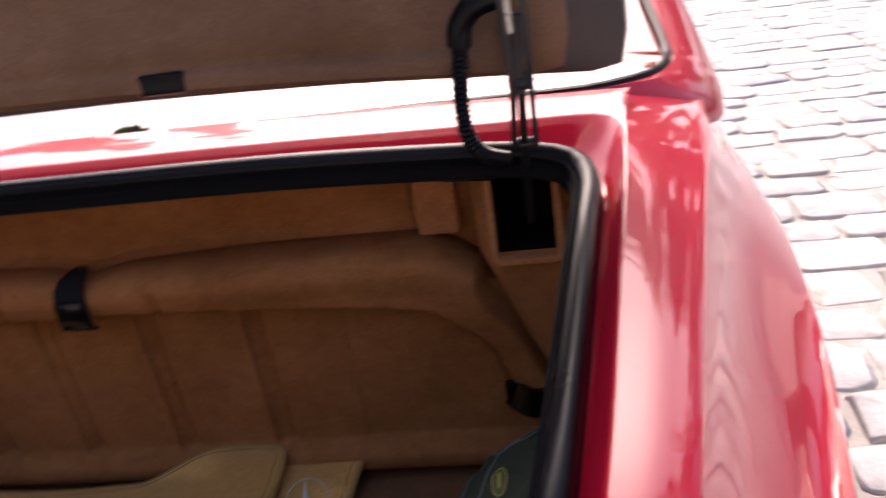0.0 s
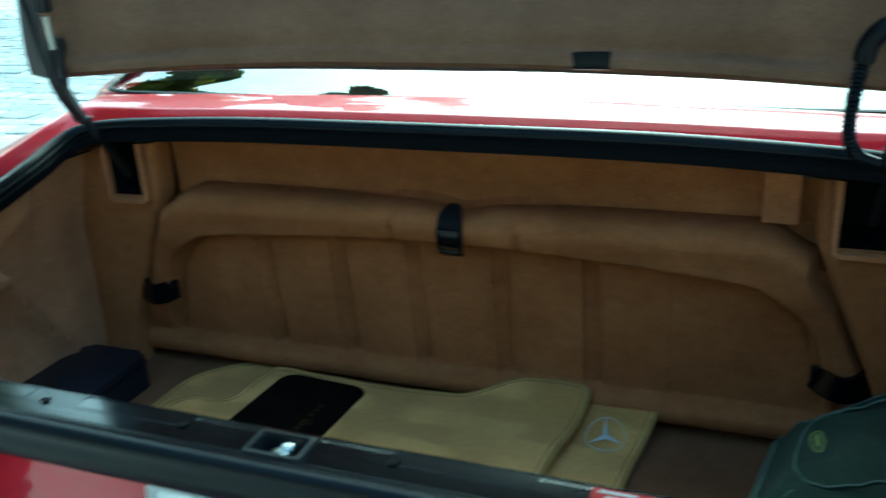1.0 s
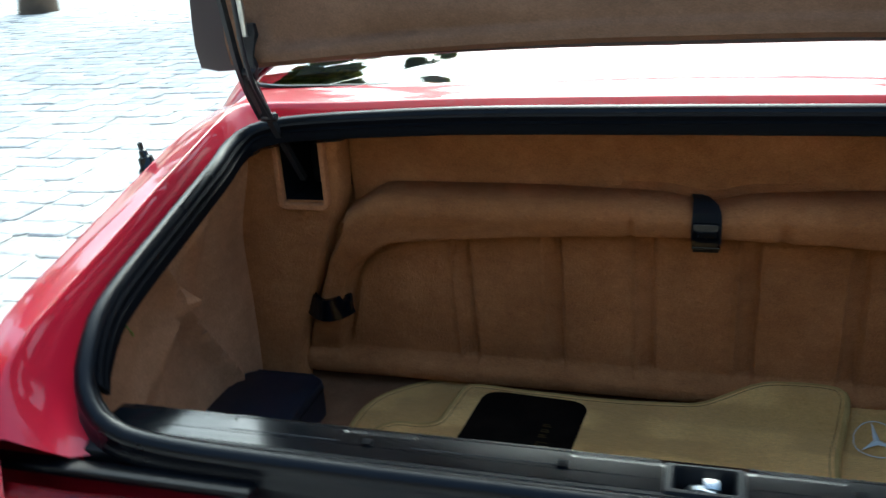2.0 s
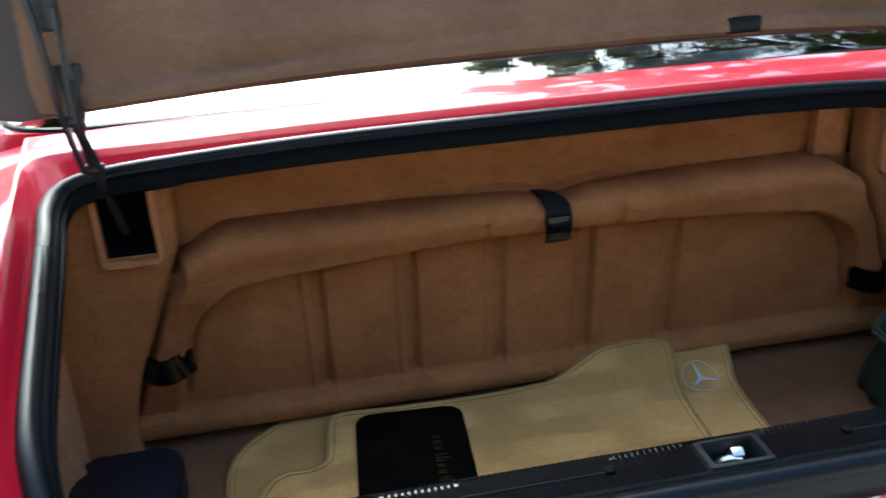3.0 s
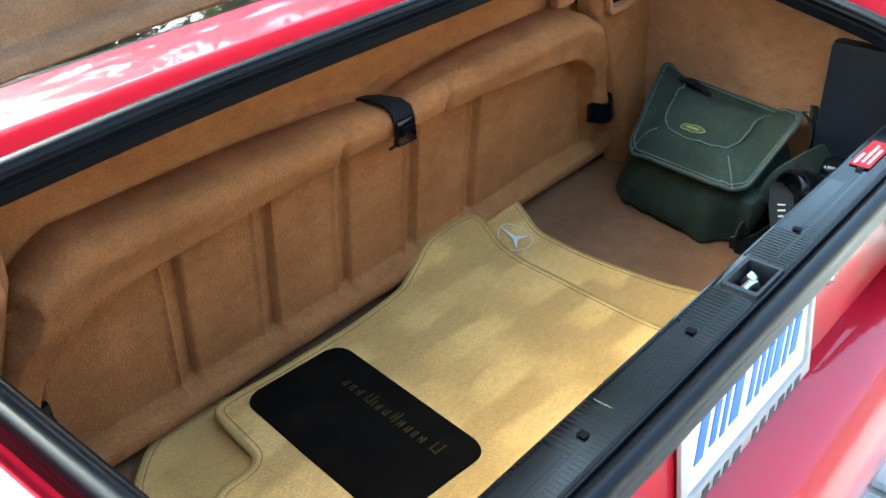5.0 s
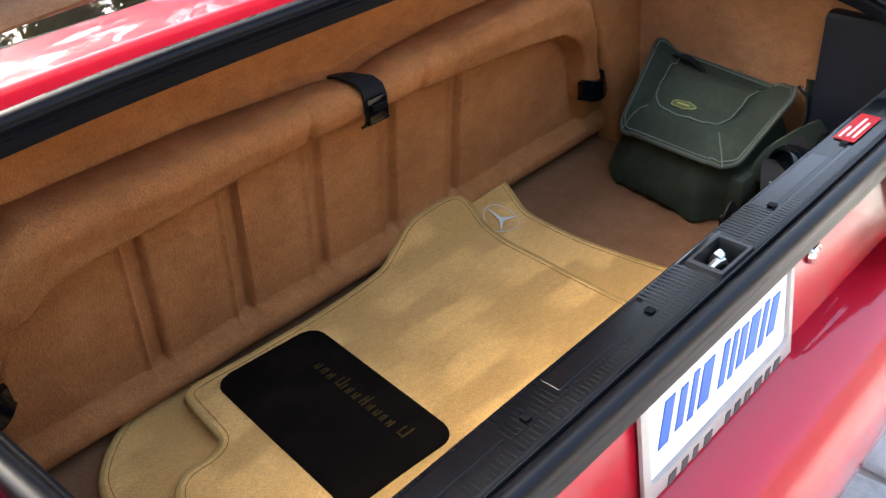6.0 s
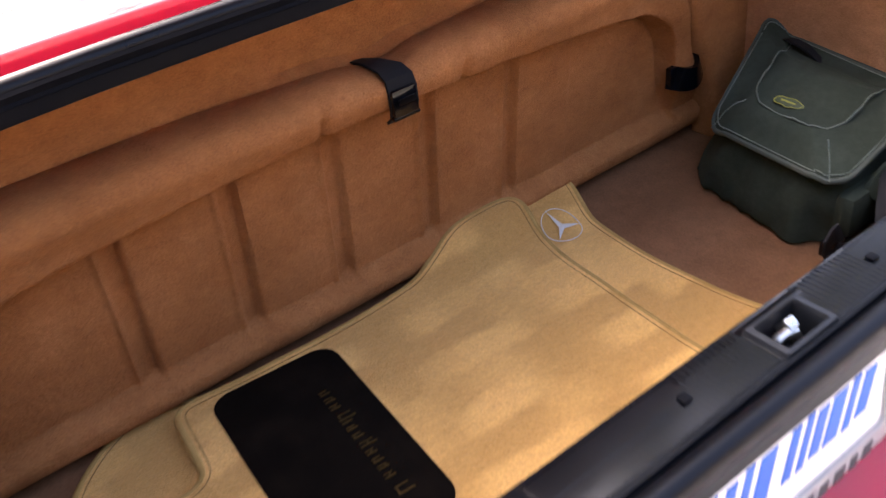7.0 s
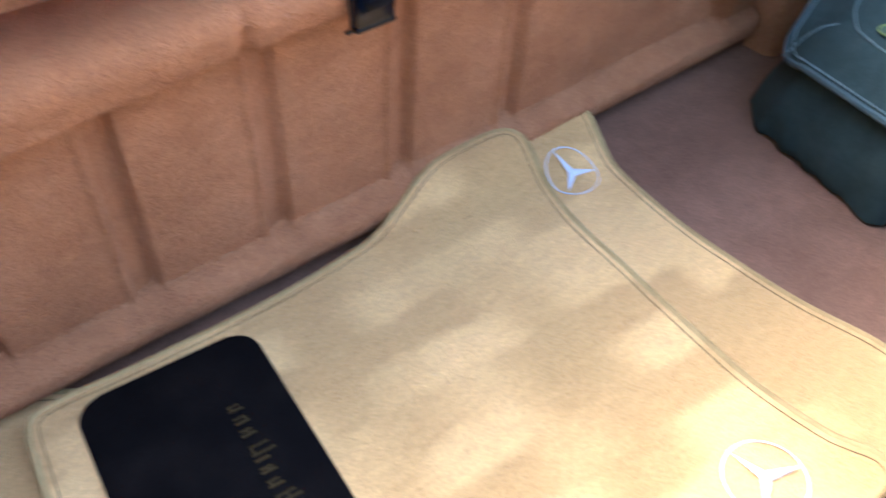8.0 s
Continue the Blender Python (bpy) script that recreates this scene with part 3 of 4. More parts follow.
for u, w, h, v, mat, parent, out in [(a, b, 0.052 + 0.004 * math.sin(90 * a), 0.017, BLUE, plate, 0.0022) for a, b in blue_bars] + [(a, b, 0.024, -0.062, DARK_PRINT, pframe, 0.007) for a, b in dark_bars]:
    bm = bmesh.new()
    sl = 0.16 * h
    w = w * 0.80 if mat is BLUE else w * 0.75
    pts = [(-w / 2 - sl, -h / 2), (w / 2 - sl, -h / 2), (w / 2 + sl, h / 2), (-w / 2 + sl, h / 2)]
    lo = [bm.verts.new((u + a, v - 0.004 + b, out - 0.001)) for a, b in pts]
    hi = [bm.verts.new((u + a * 0.96, v - 0.004 + b * 0.97, out + 0.0006)) for a, b in pts]
    bm.faces.new(hi)
    for i in range(4):
        bm.faces.new((lo[i], lo[(i + 1) % 4], hi[(i + 1) % 4], hi[i]))
    bm.transform(PM)
    part("printed_bar", bm, mat, parent)
for u in (-0.09, 0.09):
    bm = lathe([(0.0001, 0.004), (0.006, 0.0035), (0.0065, 0.0)], (u, 0.066, 0.0025), (0, 0, 1), 12)
    bm.transform(PM)
    part("screw", bm, ZINC, plate)

for side in (1, -1):
    prof = []
    for i in range(61):
        z = 0.684 - 0.165 * i / 60
        ph = ((z - 0.514) / 0.0275) % 1.0
        prof.append((-0.030 + 0.012 * (-(1 - abs(2 * ph - 1)) ** 0.6), z))
    rings = []
    for xs, dy in ((0.392, 0.004), (0.396, -0.004), (0.45, -0.008), (0.55, -0.010), (0.65, -0.009), (0.71, 0.0), (0.745, 0.02), (0.762, 0.06), (0.768, 0.11)):
        rings.append([Vector((side * xs, y + dy - (0.035 if xs > 0.5 else 0.03) * 1.0, z)) for y, z in prof])
    lamp = part("tail_light", loft(rings), LENS_RED, car, "ribbed red tail light lens", 25)
    part("lamp_rim", block((0.39, 0.02, 0.010), (side * 0.572, -0.052, 0.688), 0.003), RUBBER, lamp)

bump_prof = [(-0.012, 0.500), (-0.040, 0.494), (-0.075, 0.482), (-0.105, 0.462), (-0.124, 0.43), (-0.130, 0.38), (-0.126, 0.32), (-0.105, 0.26), (-0.06, 0.24)]
rings = []
for x, dy in ((-0.84, 0.30), (-0.82, 0.14), (-0.76, 0.055), (-0.66, 0.02), (-0.5, 0.006), (-0.25, 0.0), (0, -0.002), (0.25, 0.0), (0.5, 0.006), (0.66, 0.02), (0.76, 0.055), (0.82, 0.14), (0.84, 0.30)):
    rings.append([Vector((x, y + dy, z)) for y, z in bump_prof])
part("bumper", loft(rings), PAINT, car, sharp=60)
lock = part("lock", lathe([(0.0001, 0.006), (0.007, 0.006), (0.009, 0.004), (0.014, 0.004), (0.0155, 0.0)], (0.245, -0.006, 0.60), (0, -1, 0)), CHROME, car, "round chrome trunk lock")

# antenna base on the left rear wing
part("antenna", lathe([(0.017, 0.0), (0.017, 0.006), (0.012, 0.012), (0.011, 0.024), (0.007, 0.026), (0.006, 0.034), (0.0035, 0.036), (0.004, 0.046), (0.0001, 0.048)], (-0.778, 0.440, 0.842), (-0.25, 0, 1), 16), PLASTIC, car, "black antenna base on the wing")

# ---- trunk lid ----
LID_O = Vector((0, 0.462, 1.0))
LID_V = Vector((0, 0.06, 0.998)).normalized()
LID_N = Vector((0, -LID_V.z, LID_V.y))


def on_lid(u, v, out=0.0):
    return LID_O + Vector((u, 0, 0)) + LID_V * v + LID_N * out + Vector((0, 0.03 * (u / 0.69) ** 2, 0))


half_lid = [(0.0, 0.007), (0.2, 0.006), (0.4, -0.001), (0.55, -0.011), (0.64, -0.018), (0.688, -0.020), (0.704, -0.010), (0.707, 0.02), (0.706, 0.08), (0.70, 0.2), (0.67, 0.40), (0.61, 0.52), (0.52, 0.57), (0.3, 0.60), (0.0, 0.605)]
hl = [Vector((a, b, 0)) for a, b in half_lid]
right = spline(hl, 60)
lid_out = right + [Vector((-p.x, p.y, 0)) for p in right[1:-1]][::-1]


def inset(k):
    return [Vector((p.x - k * (1 if p.x > 0 else -1) * min(1, abs(p.x) / 0.3), p.y - k * 0.75 * max(-1, min(1, (p.y - 0.30) / 0.2)), 0)) for p in lid_out]


rings = [[on_lid(p.x * f, 0.3 + (p.y - 0.3) * f, -0.034 - 0.012 * (1 - f * f)) for p in lid_out] for f in (0.05, 0.4, 0.7, 0.9, 0.98)]
rings += [[on_lid(p.x, p.y, -0.024) for p in lid_out]]
lid = part("trunk_lid", loft(rings, True), PAINT, car, "open red trunk lid with a tan liner", 60)
part("lid_frame", loft([[on_lid(p.x, p.y, -0.024) for p in lid_out], [on_lid(p.x, p.y, -0.006) for p in lid_out], [on_lid(p.x, p.y, -0.002) for p in inset(0.002)], [on_lid(p.x, p.y, 0.0) for p in inset(0.008)], [on_lid(p.x, p.y, 0.001) for p in inset(0.06)]], True), FRAME_SHADED, lid, "inner frame of the lid, coloured dark for its shade")


def liner_edge():
    return [Vector((p.x - (0.058 if p.x > 0 else -0.058) * min(1, abs(p.x) / 0.3), p.y - (0.035 * step(0.35, 0.55, p.y)) + 0.006 * step(0.1, 0.0, p.y), 0)) for p in lid_out]


inner_lid = liner_edge()
rings = []
for f in (1.0, 0.99, 0.975, 0.95, 0.93, 0.915, 0.90, 0.885, 0.87, 0.83, 0.78, 0.72, 0.66, 0.6, 0.54, 0.48, 0.42, 0.36, 0.3, 0.24, 0.16, 0.08, 0.01):
    ring = []
    for p in inner_lid:
        u, v = p.x * f, 0.30 + (p.y - 0.30) * f
        h = 0.004 + 0.016 * step(1.0, 0.975, f) - 0.013 * step(0.93, 0.885, f)
        h += 0.010 * step(0.030, 0.050, v) * step(0.095, 0.070, v) * step(0.50, 0.44, abs(u))
        h += 0.007 * step(0.20, 0.23, v) * step(0.42, 0.40, abs(u))
        ring.append(on_lid(u, v, h))
    rings.append(ring)
liner = part("liner", loft(rings, True), LINER, lid, "tan moulded liner of the lid", 60)
box = block((0.050, 0.022, 0.022), (0, 0, 0), 0.004)
box.transform(Matrix.Translation(on_lid(0.243, 0.024, 0.010)))
part("lamp_box", box, RUBBER, lid, "small black plastic box on the liner")

# hinges
for side in (1, -1):
    p0, p1, p2, p3 = Vector((side * 0.590, 0.56, 0.80)), Vector((side * 0.596, 0.485, 0.915)), Vector((side * 0.600, 0.452, 0.985)), Vector((side * 0.603, 0.425, 1.12))
    hinge = part("hinge", sweep(spline([p0, p0.lerp(p1, 0.5), p1, p2], 14), [(-0.0042, -0.005), (0.0042, -0.005), (0.0042, 0.005), (-0.0042, 0.005)], up=(0, 1, 0.4)), STEEL_BLACK, car, "black steel hinge arms of the lid")
    part("arm", sweep(spline([p1 + Vector((side * 0.012, 0, 0)), p2 + Vector((side * 0.010, -0.004, 0)), p3 + Vector((side * 0.010, -0.004, 0)), p3 + Vector((side * 0.03, -0.02, 0.16))], 16), [(-0.003, -0.006), (0.003, -0.006), (0.003, 0.006), (-0.003, 0.006)], up=(0, 1, 0.4)), STEEL_BLACK, hinge)
    part("stay", sweep(spline([p1 + Vector((-side * 0.010, -0.01, 0.0)), p2 + Vector((-side * 0.008, -0.016, 0.01)), p3 + Vector((-side * 0.016, -0.012, 0))], 12), circle(0.0035, 8), up=(0, 1, 0.4)), STEEL_BLACK, hinge)
    for q in (p1, p2):
        part("pivot", lathe([(0.0001, 0.013), (0.0055, 0.0125), (0.007, 0.010), (0.007, -0.010), (0.0055, -0.0125), (0.0001, -0.013)], q, (1, 0, 0), 14), STEEL_BLACK, hinge)
    plate_pts = [(-0.007, -0.010), (0.008, -0.010), (0.011, 0.010), (0.006, 0.022), (0.010, 0.036), (0.017, 0.050), (0.015, 0.066), (-0.012, 0.066), (-0.013, 0.048), (-0.007, 0.030)]
    bm = prism(plate_pts, -0.004, 0.004, 0.002)
    bm.transform(Matrix.Translation(p2 + Vector((side * -0.004, 0.000, 0))) @ Matrix.Rotation(radians(90), 4, 'X'))
    part("bracket", bm, STEEL_BLACK, hinge)
    part("gas_strut", sweep([p2 + Vector((-side * 0.006, -0.006, 0.05)), p2 + Vector((-side * 0.007, -0.010, 0.10))], circle(0.0045, 10), up=(0, 1, 0)), ZINC, hinge)
    part("strut_head", block((0.026, 0.018, 0.10), p2 + Vector((side * 0.002, -0.004, 0.155)), 0.005), STEEL_BLACK, hinge)
hose_path = spline([(0.578, 0.478, 0.902), (0.556, 0.462, 0.915), (0.543, 0.452, 0.938), (0.541, 0.447, 0.970), (0.544, 0.443, 1.005), (0.548, 0.437, 1.035)], 58)
rings = []
for i, (p, s, u) in enumerate(frames(hose_path, False, (0, 1, 0.2))):
    r = 0.0088 if i % 2 else 0.0070
    rings.append([p + (s * math.cos(w) + u * math.sin(w)) * r for w in [2 * math.pi * k / 10 for k in range(10)]])
part("cable_hose", loft(rings, True, False, True), RUBBER, car, "corrugated black cable hose", 20)
sleeve = part("hose_sleeve", sweep(spline([(0.547, 0.438, 1.030), (0.551, 0.434, 1.050), (0.566, 0.431, 1.066), (0.590, 0.430, 1.072)], 14), circle(0.012, 12)), RUBBER, car, "smooth black rubber sleeve on the cable hose")

# ---- lining of the trunk ----
FLOOR = 0.425
floor_rows = [[Vector((x, y, FLOOR + 0.0015 * math.sin(9 * x + 3) * math.sin(11 * y))) for x in [-0.74 + 0.04 * i for i in range(38)]] for y in [0.03 + 0.04 * j for j in range(16)]]
part("trunk_floor", loft(floor_rows), TAN_SHADED, car, "tan carpet on the trunk floor")

GROOVES = (-0.333, -0.191, -0.052, 0.092, 0.236)


def recess(x, z):
    """How deep a point lies inside the sunken field, in metres from its edge."""
    r = 0.075
    a = 0.515 + (0.70 - z) * 0.27 - abs(x)
    b = 0.728 - 0.135 * x * x - z
    c = z - 0.475
    top = min(a, b) if (a > r or b > r) else r - math.hypot(max(0, r - a), max(0, r - b))
    return min(top, c)


def bulkhead_y(x, z):
    y = 0.607 - (z - 0.425) * 0.12
    d = recess(x, z)
    up = step(0.60, 0.72, z)
    raise_ = 0.010 + 0.016 * step(0.475, 0.535, z) + 0.014 * up
    k = 1 - step(-0.004, 0.007, d)
    y -= raise_ * k
    if k > 0.5 and z > 0.68 and abs(x) < 0.50:
        y += 0.006 * step(0.755, 0.725, z) * step(0.50, 0.46, abs(x))
        for c in (-0.088, 0.117):
            y += 0.010 * math.exp(-((x - c) / 0.006) ** 2) * step(0.768, 0.745, z)
    # bolster along the foot, undercut where it meets the floor
    f = min(1.0, max(-1.0, (z - 0.462) / 0.024))
    y -= 0.019 * math.sqrt(1 - f * f) * step(0.70, 0.62, abs(x))
    y += 0.045 * step(0.446, 0.438, z)
    y += 0.009 * math.exp(-((d - 0.007) / 0.005) ** 2) * step(0.49, 0.53, z)
    if d > 0:
        for g in GROOVES:
            y += (0.006 * step(g - 0.0275, g - 0.0215, x) + 0.008 * step(g - 0.022, g - 0.003, x)) * (1 - step(g - 0.003, g + 0.0015, x)) * step(0.0, 0.012, d)
        y += 0.0035 * step(0.335, 0.342, x) * step(0.0, 0.015, d)
        for g in GROOVES:
            y -= 0.0045 * math.exp(-((x - g + 0.0300) / 0.0032) ** 2) * step(0.0, 0.012, d)
    xo = 0.530 + (0.765 - z) * 0.42
    y += 0.05 * step(xo - 0.016, xo - 0.002, abs(x))
    return y + 0.0015 * noise.noise(Vector((x * 9, z * 9, 0.3)))


def hide(x):
    return 0.10 * step(0.530, 0.545, abs(x))


def fall(x, z):
    """The roll sinks towards the corner panels."""
    return z - 0.012 * math.exp(-((x - 0.018) / 0.040) ** 2) * step(0.74, 0.785, z) * step(0.84, 0.795, z) - 0.036 * step(0.455, 0.540, abs(x)) * step(0.66, 0.76, z) * step(0.84, 0.795, z)


xs = [-0.699 + 0.003 * i for i in range(467)]
rings = []
for j in range(80):
    z = 0.425 + 0.333 * j / 79
    rings.append([Vector((x, bulkhead_y(x, z), fall(x, z))) for x in xs])
for ang in (15, 30, 45, 60, 75, 90):
    w = radians(ang)
    rings.append([Vector((x, bulkhead_y(x, 0.758) + 0.026 * (1 - math.cos(w)) + hide(x), fall(x, 0.758 + 0.024 * math.sin(w)))) for x in xs])


def ledge_back(x):
    return 0.585 + 0.020 * step(0.04, 0.26, abs(x - 0.01))


rings.append([Vector((x, ledge_back(x) + hide(x), fall(x, 0.785))) for x in xs])
rings.append([Vector((x, ledge_back(x) + 0.004 + hide(x), fall(x, 0.780))) for x in xs])
rings.append([Vector((x, 0.612 + hide(x), fall(x, 0.79))) for x in xs])
rings.append([Vector((x, 0.602 + hide(x), 0.85)) for x in xs])
rings.append([Vector((x, 0.592 + hide(x), 0.884)) for x in xs])
bulkhead = part("bulkhead_lining", loft(rings), TAN, car, "tan carpeted front wall with pressed grooves", 70)
for x0 in (0.478,):
    part("post", block((0.05, 0.022, 0.10), (x0, 0.592, 0.833), 0.005), TAN_TRIM, bulkhead)

# corner panels with the hinge pockets


def inner_edge(z):
    return lin(z, [(0.44, 0.640), (0.50, 0.637), (0.58, 0.612), (0.66, 0.574), (0.77, 0.530), (0.90, 0.525)])


for side in (1, -1):
    bm = bmesh.new()
    zs = [0.425, 0.48, 0.52, 0.56, 0.60, 0.64, 0.68, 0.72, 0.758, 0.768, 0.80, 0.84, 0.862, 0.874]
    y0 = 0.546

    def vert(x, z, dy=0.0):
        return bm.verts.new((side * x, y0 + dy + 0.010 * math.sin((z - 0.44) * 6) * 0.4, z))

    grid = []
    for z in zs:
        e = inner_edge(z)
        grid.append([vert(e - 0.004, z, 0.045), vert(e - 0.003, z, 0.010), vert(e + 0.006, z, 0.001), vert(max(0.5495, e + 0.012), z), vert(max(0.6195, e + 0.03), z), vert(0.70, z), vert(0.72, z, 0.0)])
    for i in range(len(zs) - 1):
        for j in range(6):
            if 9 <= i <= 11 and j == 3:
                continue
            bm.faces.new((grid[i][j], grid[i][j + 1], grid[i + 1][j + 1], grid[i + 1][j]))
    panel = part("corner_panel", bm, TAN, car, "tan corner panel with a hinge pocket", 50)
    rim_path = [Vector((side * a, 0.5425, b)) for a, b in [(0.546, 0.888), (0.546, 0.85), (0.546, 0.80)] + [(0.546 + 0.009 * (1 - math.cos(w)), 0.769 - 0.009 * math.sin(w)) for w in (0, 0.5, 1.05, 1.57)]
                + [(0.584, 0.760)] + [(0.614 + 0.009 * math.sin(w), 0.769 - 0.009 * math.cos(w)) for w in (0, 0.5, 1.05, 1.57)] + [(0.623, 0.80), (0.623, 0.85), (0.623, 0.888)]]
    part("pocket_frame", sweep(rim_path, [(-0.005, -0.003), (-0.005, 0.004), (-0.0035, 0.007), (0.0035, 0.007), (0.005, 0.004), (0.005, -0.003)], False, (0, -1, 0)), TAN_TRIM, panel, "raised tan frame round the pocket")
    # pocket walls and back coloured near-black for the shade inside
    part("pocket", loft([[Vector((side * a, y, b)) for a, b in rounded(0.5475, 0.763, 0.6215, 0.89, 0.004, 2)] for y in (0.545, 0.66)], True, False, False), SHADE_BLACK, panel)
    part("pocket_back", block((0.075, 0.004, 0.14), (side * 0.584, 0.662, 0.83), 0), SHADE_BLACK, panel)

    # side wall, loosely fitted carpet
    rings = []
    for j in range(40):
        y = 0.035 + 0.515 * j / 39
        top_z = lin(y, [(0.0, 0.735), (0.10, 0.770), (0.25, 0.818), (0.40, 0.848), (0.55, 0.872)])
        ring = []
        for i in range(36):
            f = i / 35
            z = 0.425 + (top_z - 0.425) * f
            x = 0.705 - 0.030 * step(0.6, 1.0, f) - 0.012 * noise.noise(Vector((y * 6, z * 6, side * 3.1))) - 0.03 * step(0.15, 0.0, y)
            if side < 0:
                # loose folds: a long slanting one, a shadowed pocket under it, and creases near the floor
                lineA = (z - 0.722) + (y - 0.30) * 1.45
                lineB = (z - 0.66) - (y - 0.30) * 1.2
                lineC = (z - 0.58) - (y - 0.20) * 0.9
                here = step(0.16, 0.25, y) * step(0.52, 0.42, y)
                x -= 0.026 * math.exp(-(lineA / 0.020) ** 2) * here
                x += 0.026 * step(0.010, 0.055, lineA) * step(0.22, 0.10, lineA) * here
                x -= 0.016 * math.exp(-(lineB / 0.018) ** 2) * step(0.20, 0.28, y) * step(0.46, 0.38, y)
                x -= 0.014 * math.exp(-(lineC / 0.016) ** 2) * step(0.10, 0.18, y) * step(0.38, 0.30, y)
                x += 0.012 * math.exp(-((y - 0.44) / 0.014) ** 2) * step(0.60, 0.70, z)
            ring.append(Vector((side * x, y, z)))
        rings.append(ring)
    wall = part("side_lining", loft(rings), TAN_SIDE, car, "tan carpet on the trunk side", 60)
    if side > 0:
        part("side_cover", block((0.035, 0.155, 0.30), (0.672, 0.115, 0.60), 0.012), BLUE_CASE, car, "dark blue cover on the trunk side")
    # added sheet closing the gap between lining and bodywork, shade painted in its colour
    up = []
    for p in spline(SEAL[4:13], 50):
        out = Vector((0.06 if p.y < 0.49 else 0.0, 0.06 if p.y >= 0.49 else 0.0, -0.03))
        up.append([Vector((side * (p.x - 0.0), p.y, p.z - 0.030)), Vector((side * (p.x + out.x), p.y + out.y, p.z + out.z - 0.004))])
    part("gap_shade", loft(up), SHADE_BLACK, car)
part("yellow_clip", sweep(spline([(-0.6905, 0.208, 0.708), (-0.6875, 0.211, 0.699), (-0.6905, 0.217, 0.690)], 8), circle(0.0022, 6, 0.5)), YELLOW, car, "small yellow clip in the carpet")

# straps on the front wall
sx = 0.014
rings = []
front_y = bulkhead_y(sx, 0.752) - 0.003
for cx, y, z, w, lean, ny, nz in ((-0.016, 0.606, 0.772, 0.004, 0.0, -0.1, 1.0), (-0.012, 0.594, 0.776, 0.007, 0.0, -0.1, 1.0), (-0.006, 0.574, 0.779, 0.011, 0.0, -0.2, 1.0), (0.000, front_y + 0.018, 0.7785, 0.017, 0, -0.5, 0.85),
                                  (0.002, front_y + 0.004, 0.771, 0.019, 0, -0.85, 0.5), (0.002, front_y - 0.001, 0.757, 0.020, 0, -1, 0.1), (0.002, front_y - 0.001, 0.735, 0.020, 0, -1, 0), (0.002, front_y + 0.004, 0.722, 0.018, 0, -1, -0.2), (0.002, front_y + 0.016, 0.712, 0.017, 0, -0.8, -0.6)):
    nrm = Vector((0, ny, nz)).normalized() * 0.0018
    c = Vector((sx + cx, y, z))
    e = Vector((w, 0, lean))
    rings.append([c - e + nrm, c + e + nrm, c + e - nrm, c - e - nrm])
strap = part("retaining_strap", loft(rings, True, False, True), WEBBING, car, "black strap with a buckle over the ledge")
part("buckle", block((0.036, 0.010, 0.034), (sx + 0.001, front_y - 0.003, 0.743), 0.004, Matrix.Rotation(-0.05, 4, 'X')), PLASTIC, strap)
part("buckle_window", block((0.024, 0.002, 0.008), (sx + 0.003, front_y - 0.0082, 0.745), 0.0006), RUBBER, strap)
part("buckle_bar", block((0.038, 0.010, 0.005), (sx + 0.002, front_y - 0.001, 0.724), 0.002), PLASTIC, strap)
for side in (1, -1):
    hx, hz = (0.004, -0.020) if side > 0 else (-0.002, 0.000)
    hook = part("strap_hook", sweep(spline([(side * 0.538 + hx, 0.571, 0.586 + hz), (side * 0.556 + hx, 0.554, 0.580 + hz), (side * 0.580 + hx, 0.550, 0.578 + hz), (side * 0.604 + hx, 0.564, 0.584 + hz), (side * 0.620 + hx, 0.590, 0.592 + hz)], 16), [(-0.019, -0.004), (0.019, -0.004), (0.019, 0.004), (-0.019, 0.004)], up=(0, 1, 0)), PLASTIC, car, "black plastic hook at the end of the ledge")
    part("hook_tip", block((0.018, 0.012, 0.03), (side * 0.541 + hx, 0.566, 0.588 + hz), 0.003), PLASTIC, hook)

# ---- mats ----


def mat_mesh(outline, z0, z1, lift):
    """A thick mat of the given outline, whose far edge leans up against the wall."""
    pts = [Vector((p.x, p.y, 0)) for p in spline([(a, b, 0) for a, b in outline], 240, True)]
    c = Vector((sum(p.x for p in pts) / len(pts), sum(p.y for p in pts) / len(pts), 0))

    def place(p, z):
        return Vector((p.x, p.y, z + lift(p.x, p.y) + 0.0012 * noise.noise(p * 14)))

    rings = [[place(p, z0) for p in pts], [place(p, z1 - 0.003) for p in pts], [place(c + (p - c) * 0.992, z1) for p in pts]]
    for f in (0.96, 0.9, 0.8, 0.7, 0.6, 0.5, 0.4, 0.3, 0.2, 0.1, 0.01):
        rings.append([place(c + (p - c) * f, z1) for p in pts])
    n = len(pts)
    turn = 1 if sum(pts[i].x * pts[(i + 1) % n].y - pts[(i + 1) % n].x * pts[i].y for i in range(n)) > 0 else -1
    inner = []
    for i, p in enumerate(pts):
        along = (pts[(i + 1) % n] - pts[i - 1]).normalized()
        inner.append(p + Vector((-along.y, along.x, 0)) * (0.0085 * turn))
    bm = loft(rings, True)
    bm.verts.ensure_lookup_table()
    bm.faces.new([bm.verts[i] for i in range(len(bm.verts) - n, len(bm.verts))])
    return bm, [place(p, z1 - 0.0045) for p in pts], [place(p, z1 + 0.0002) for p in inner]


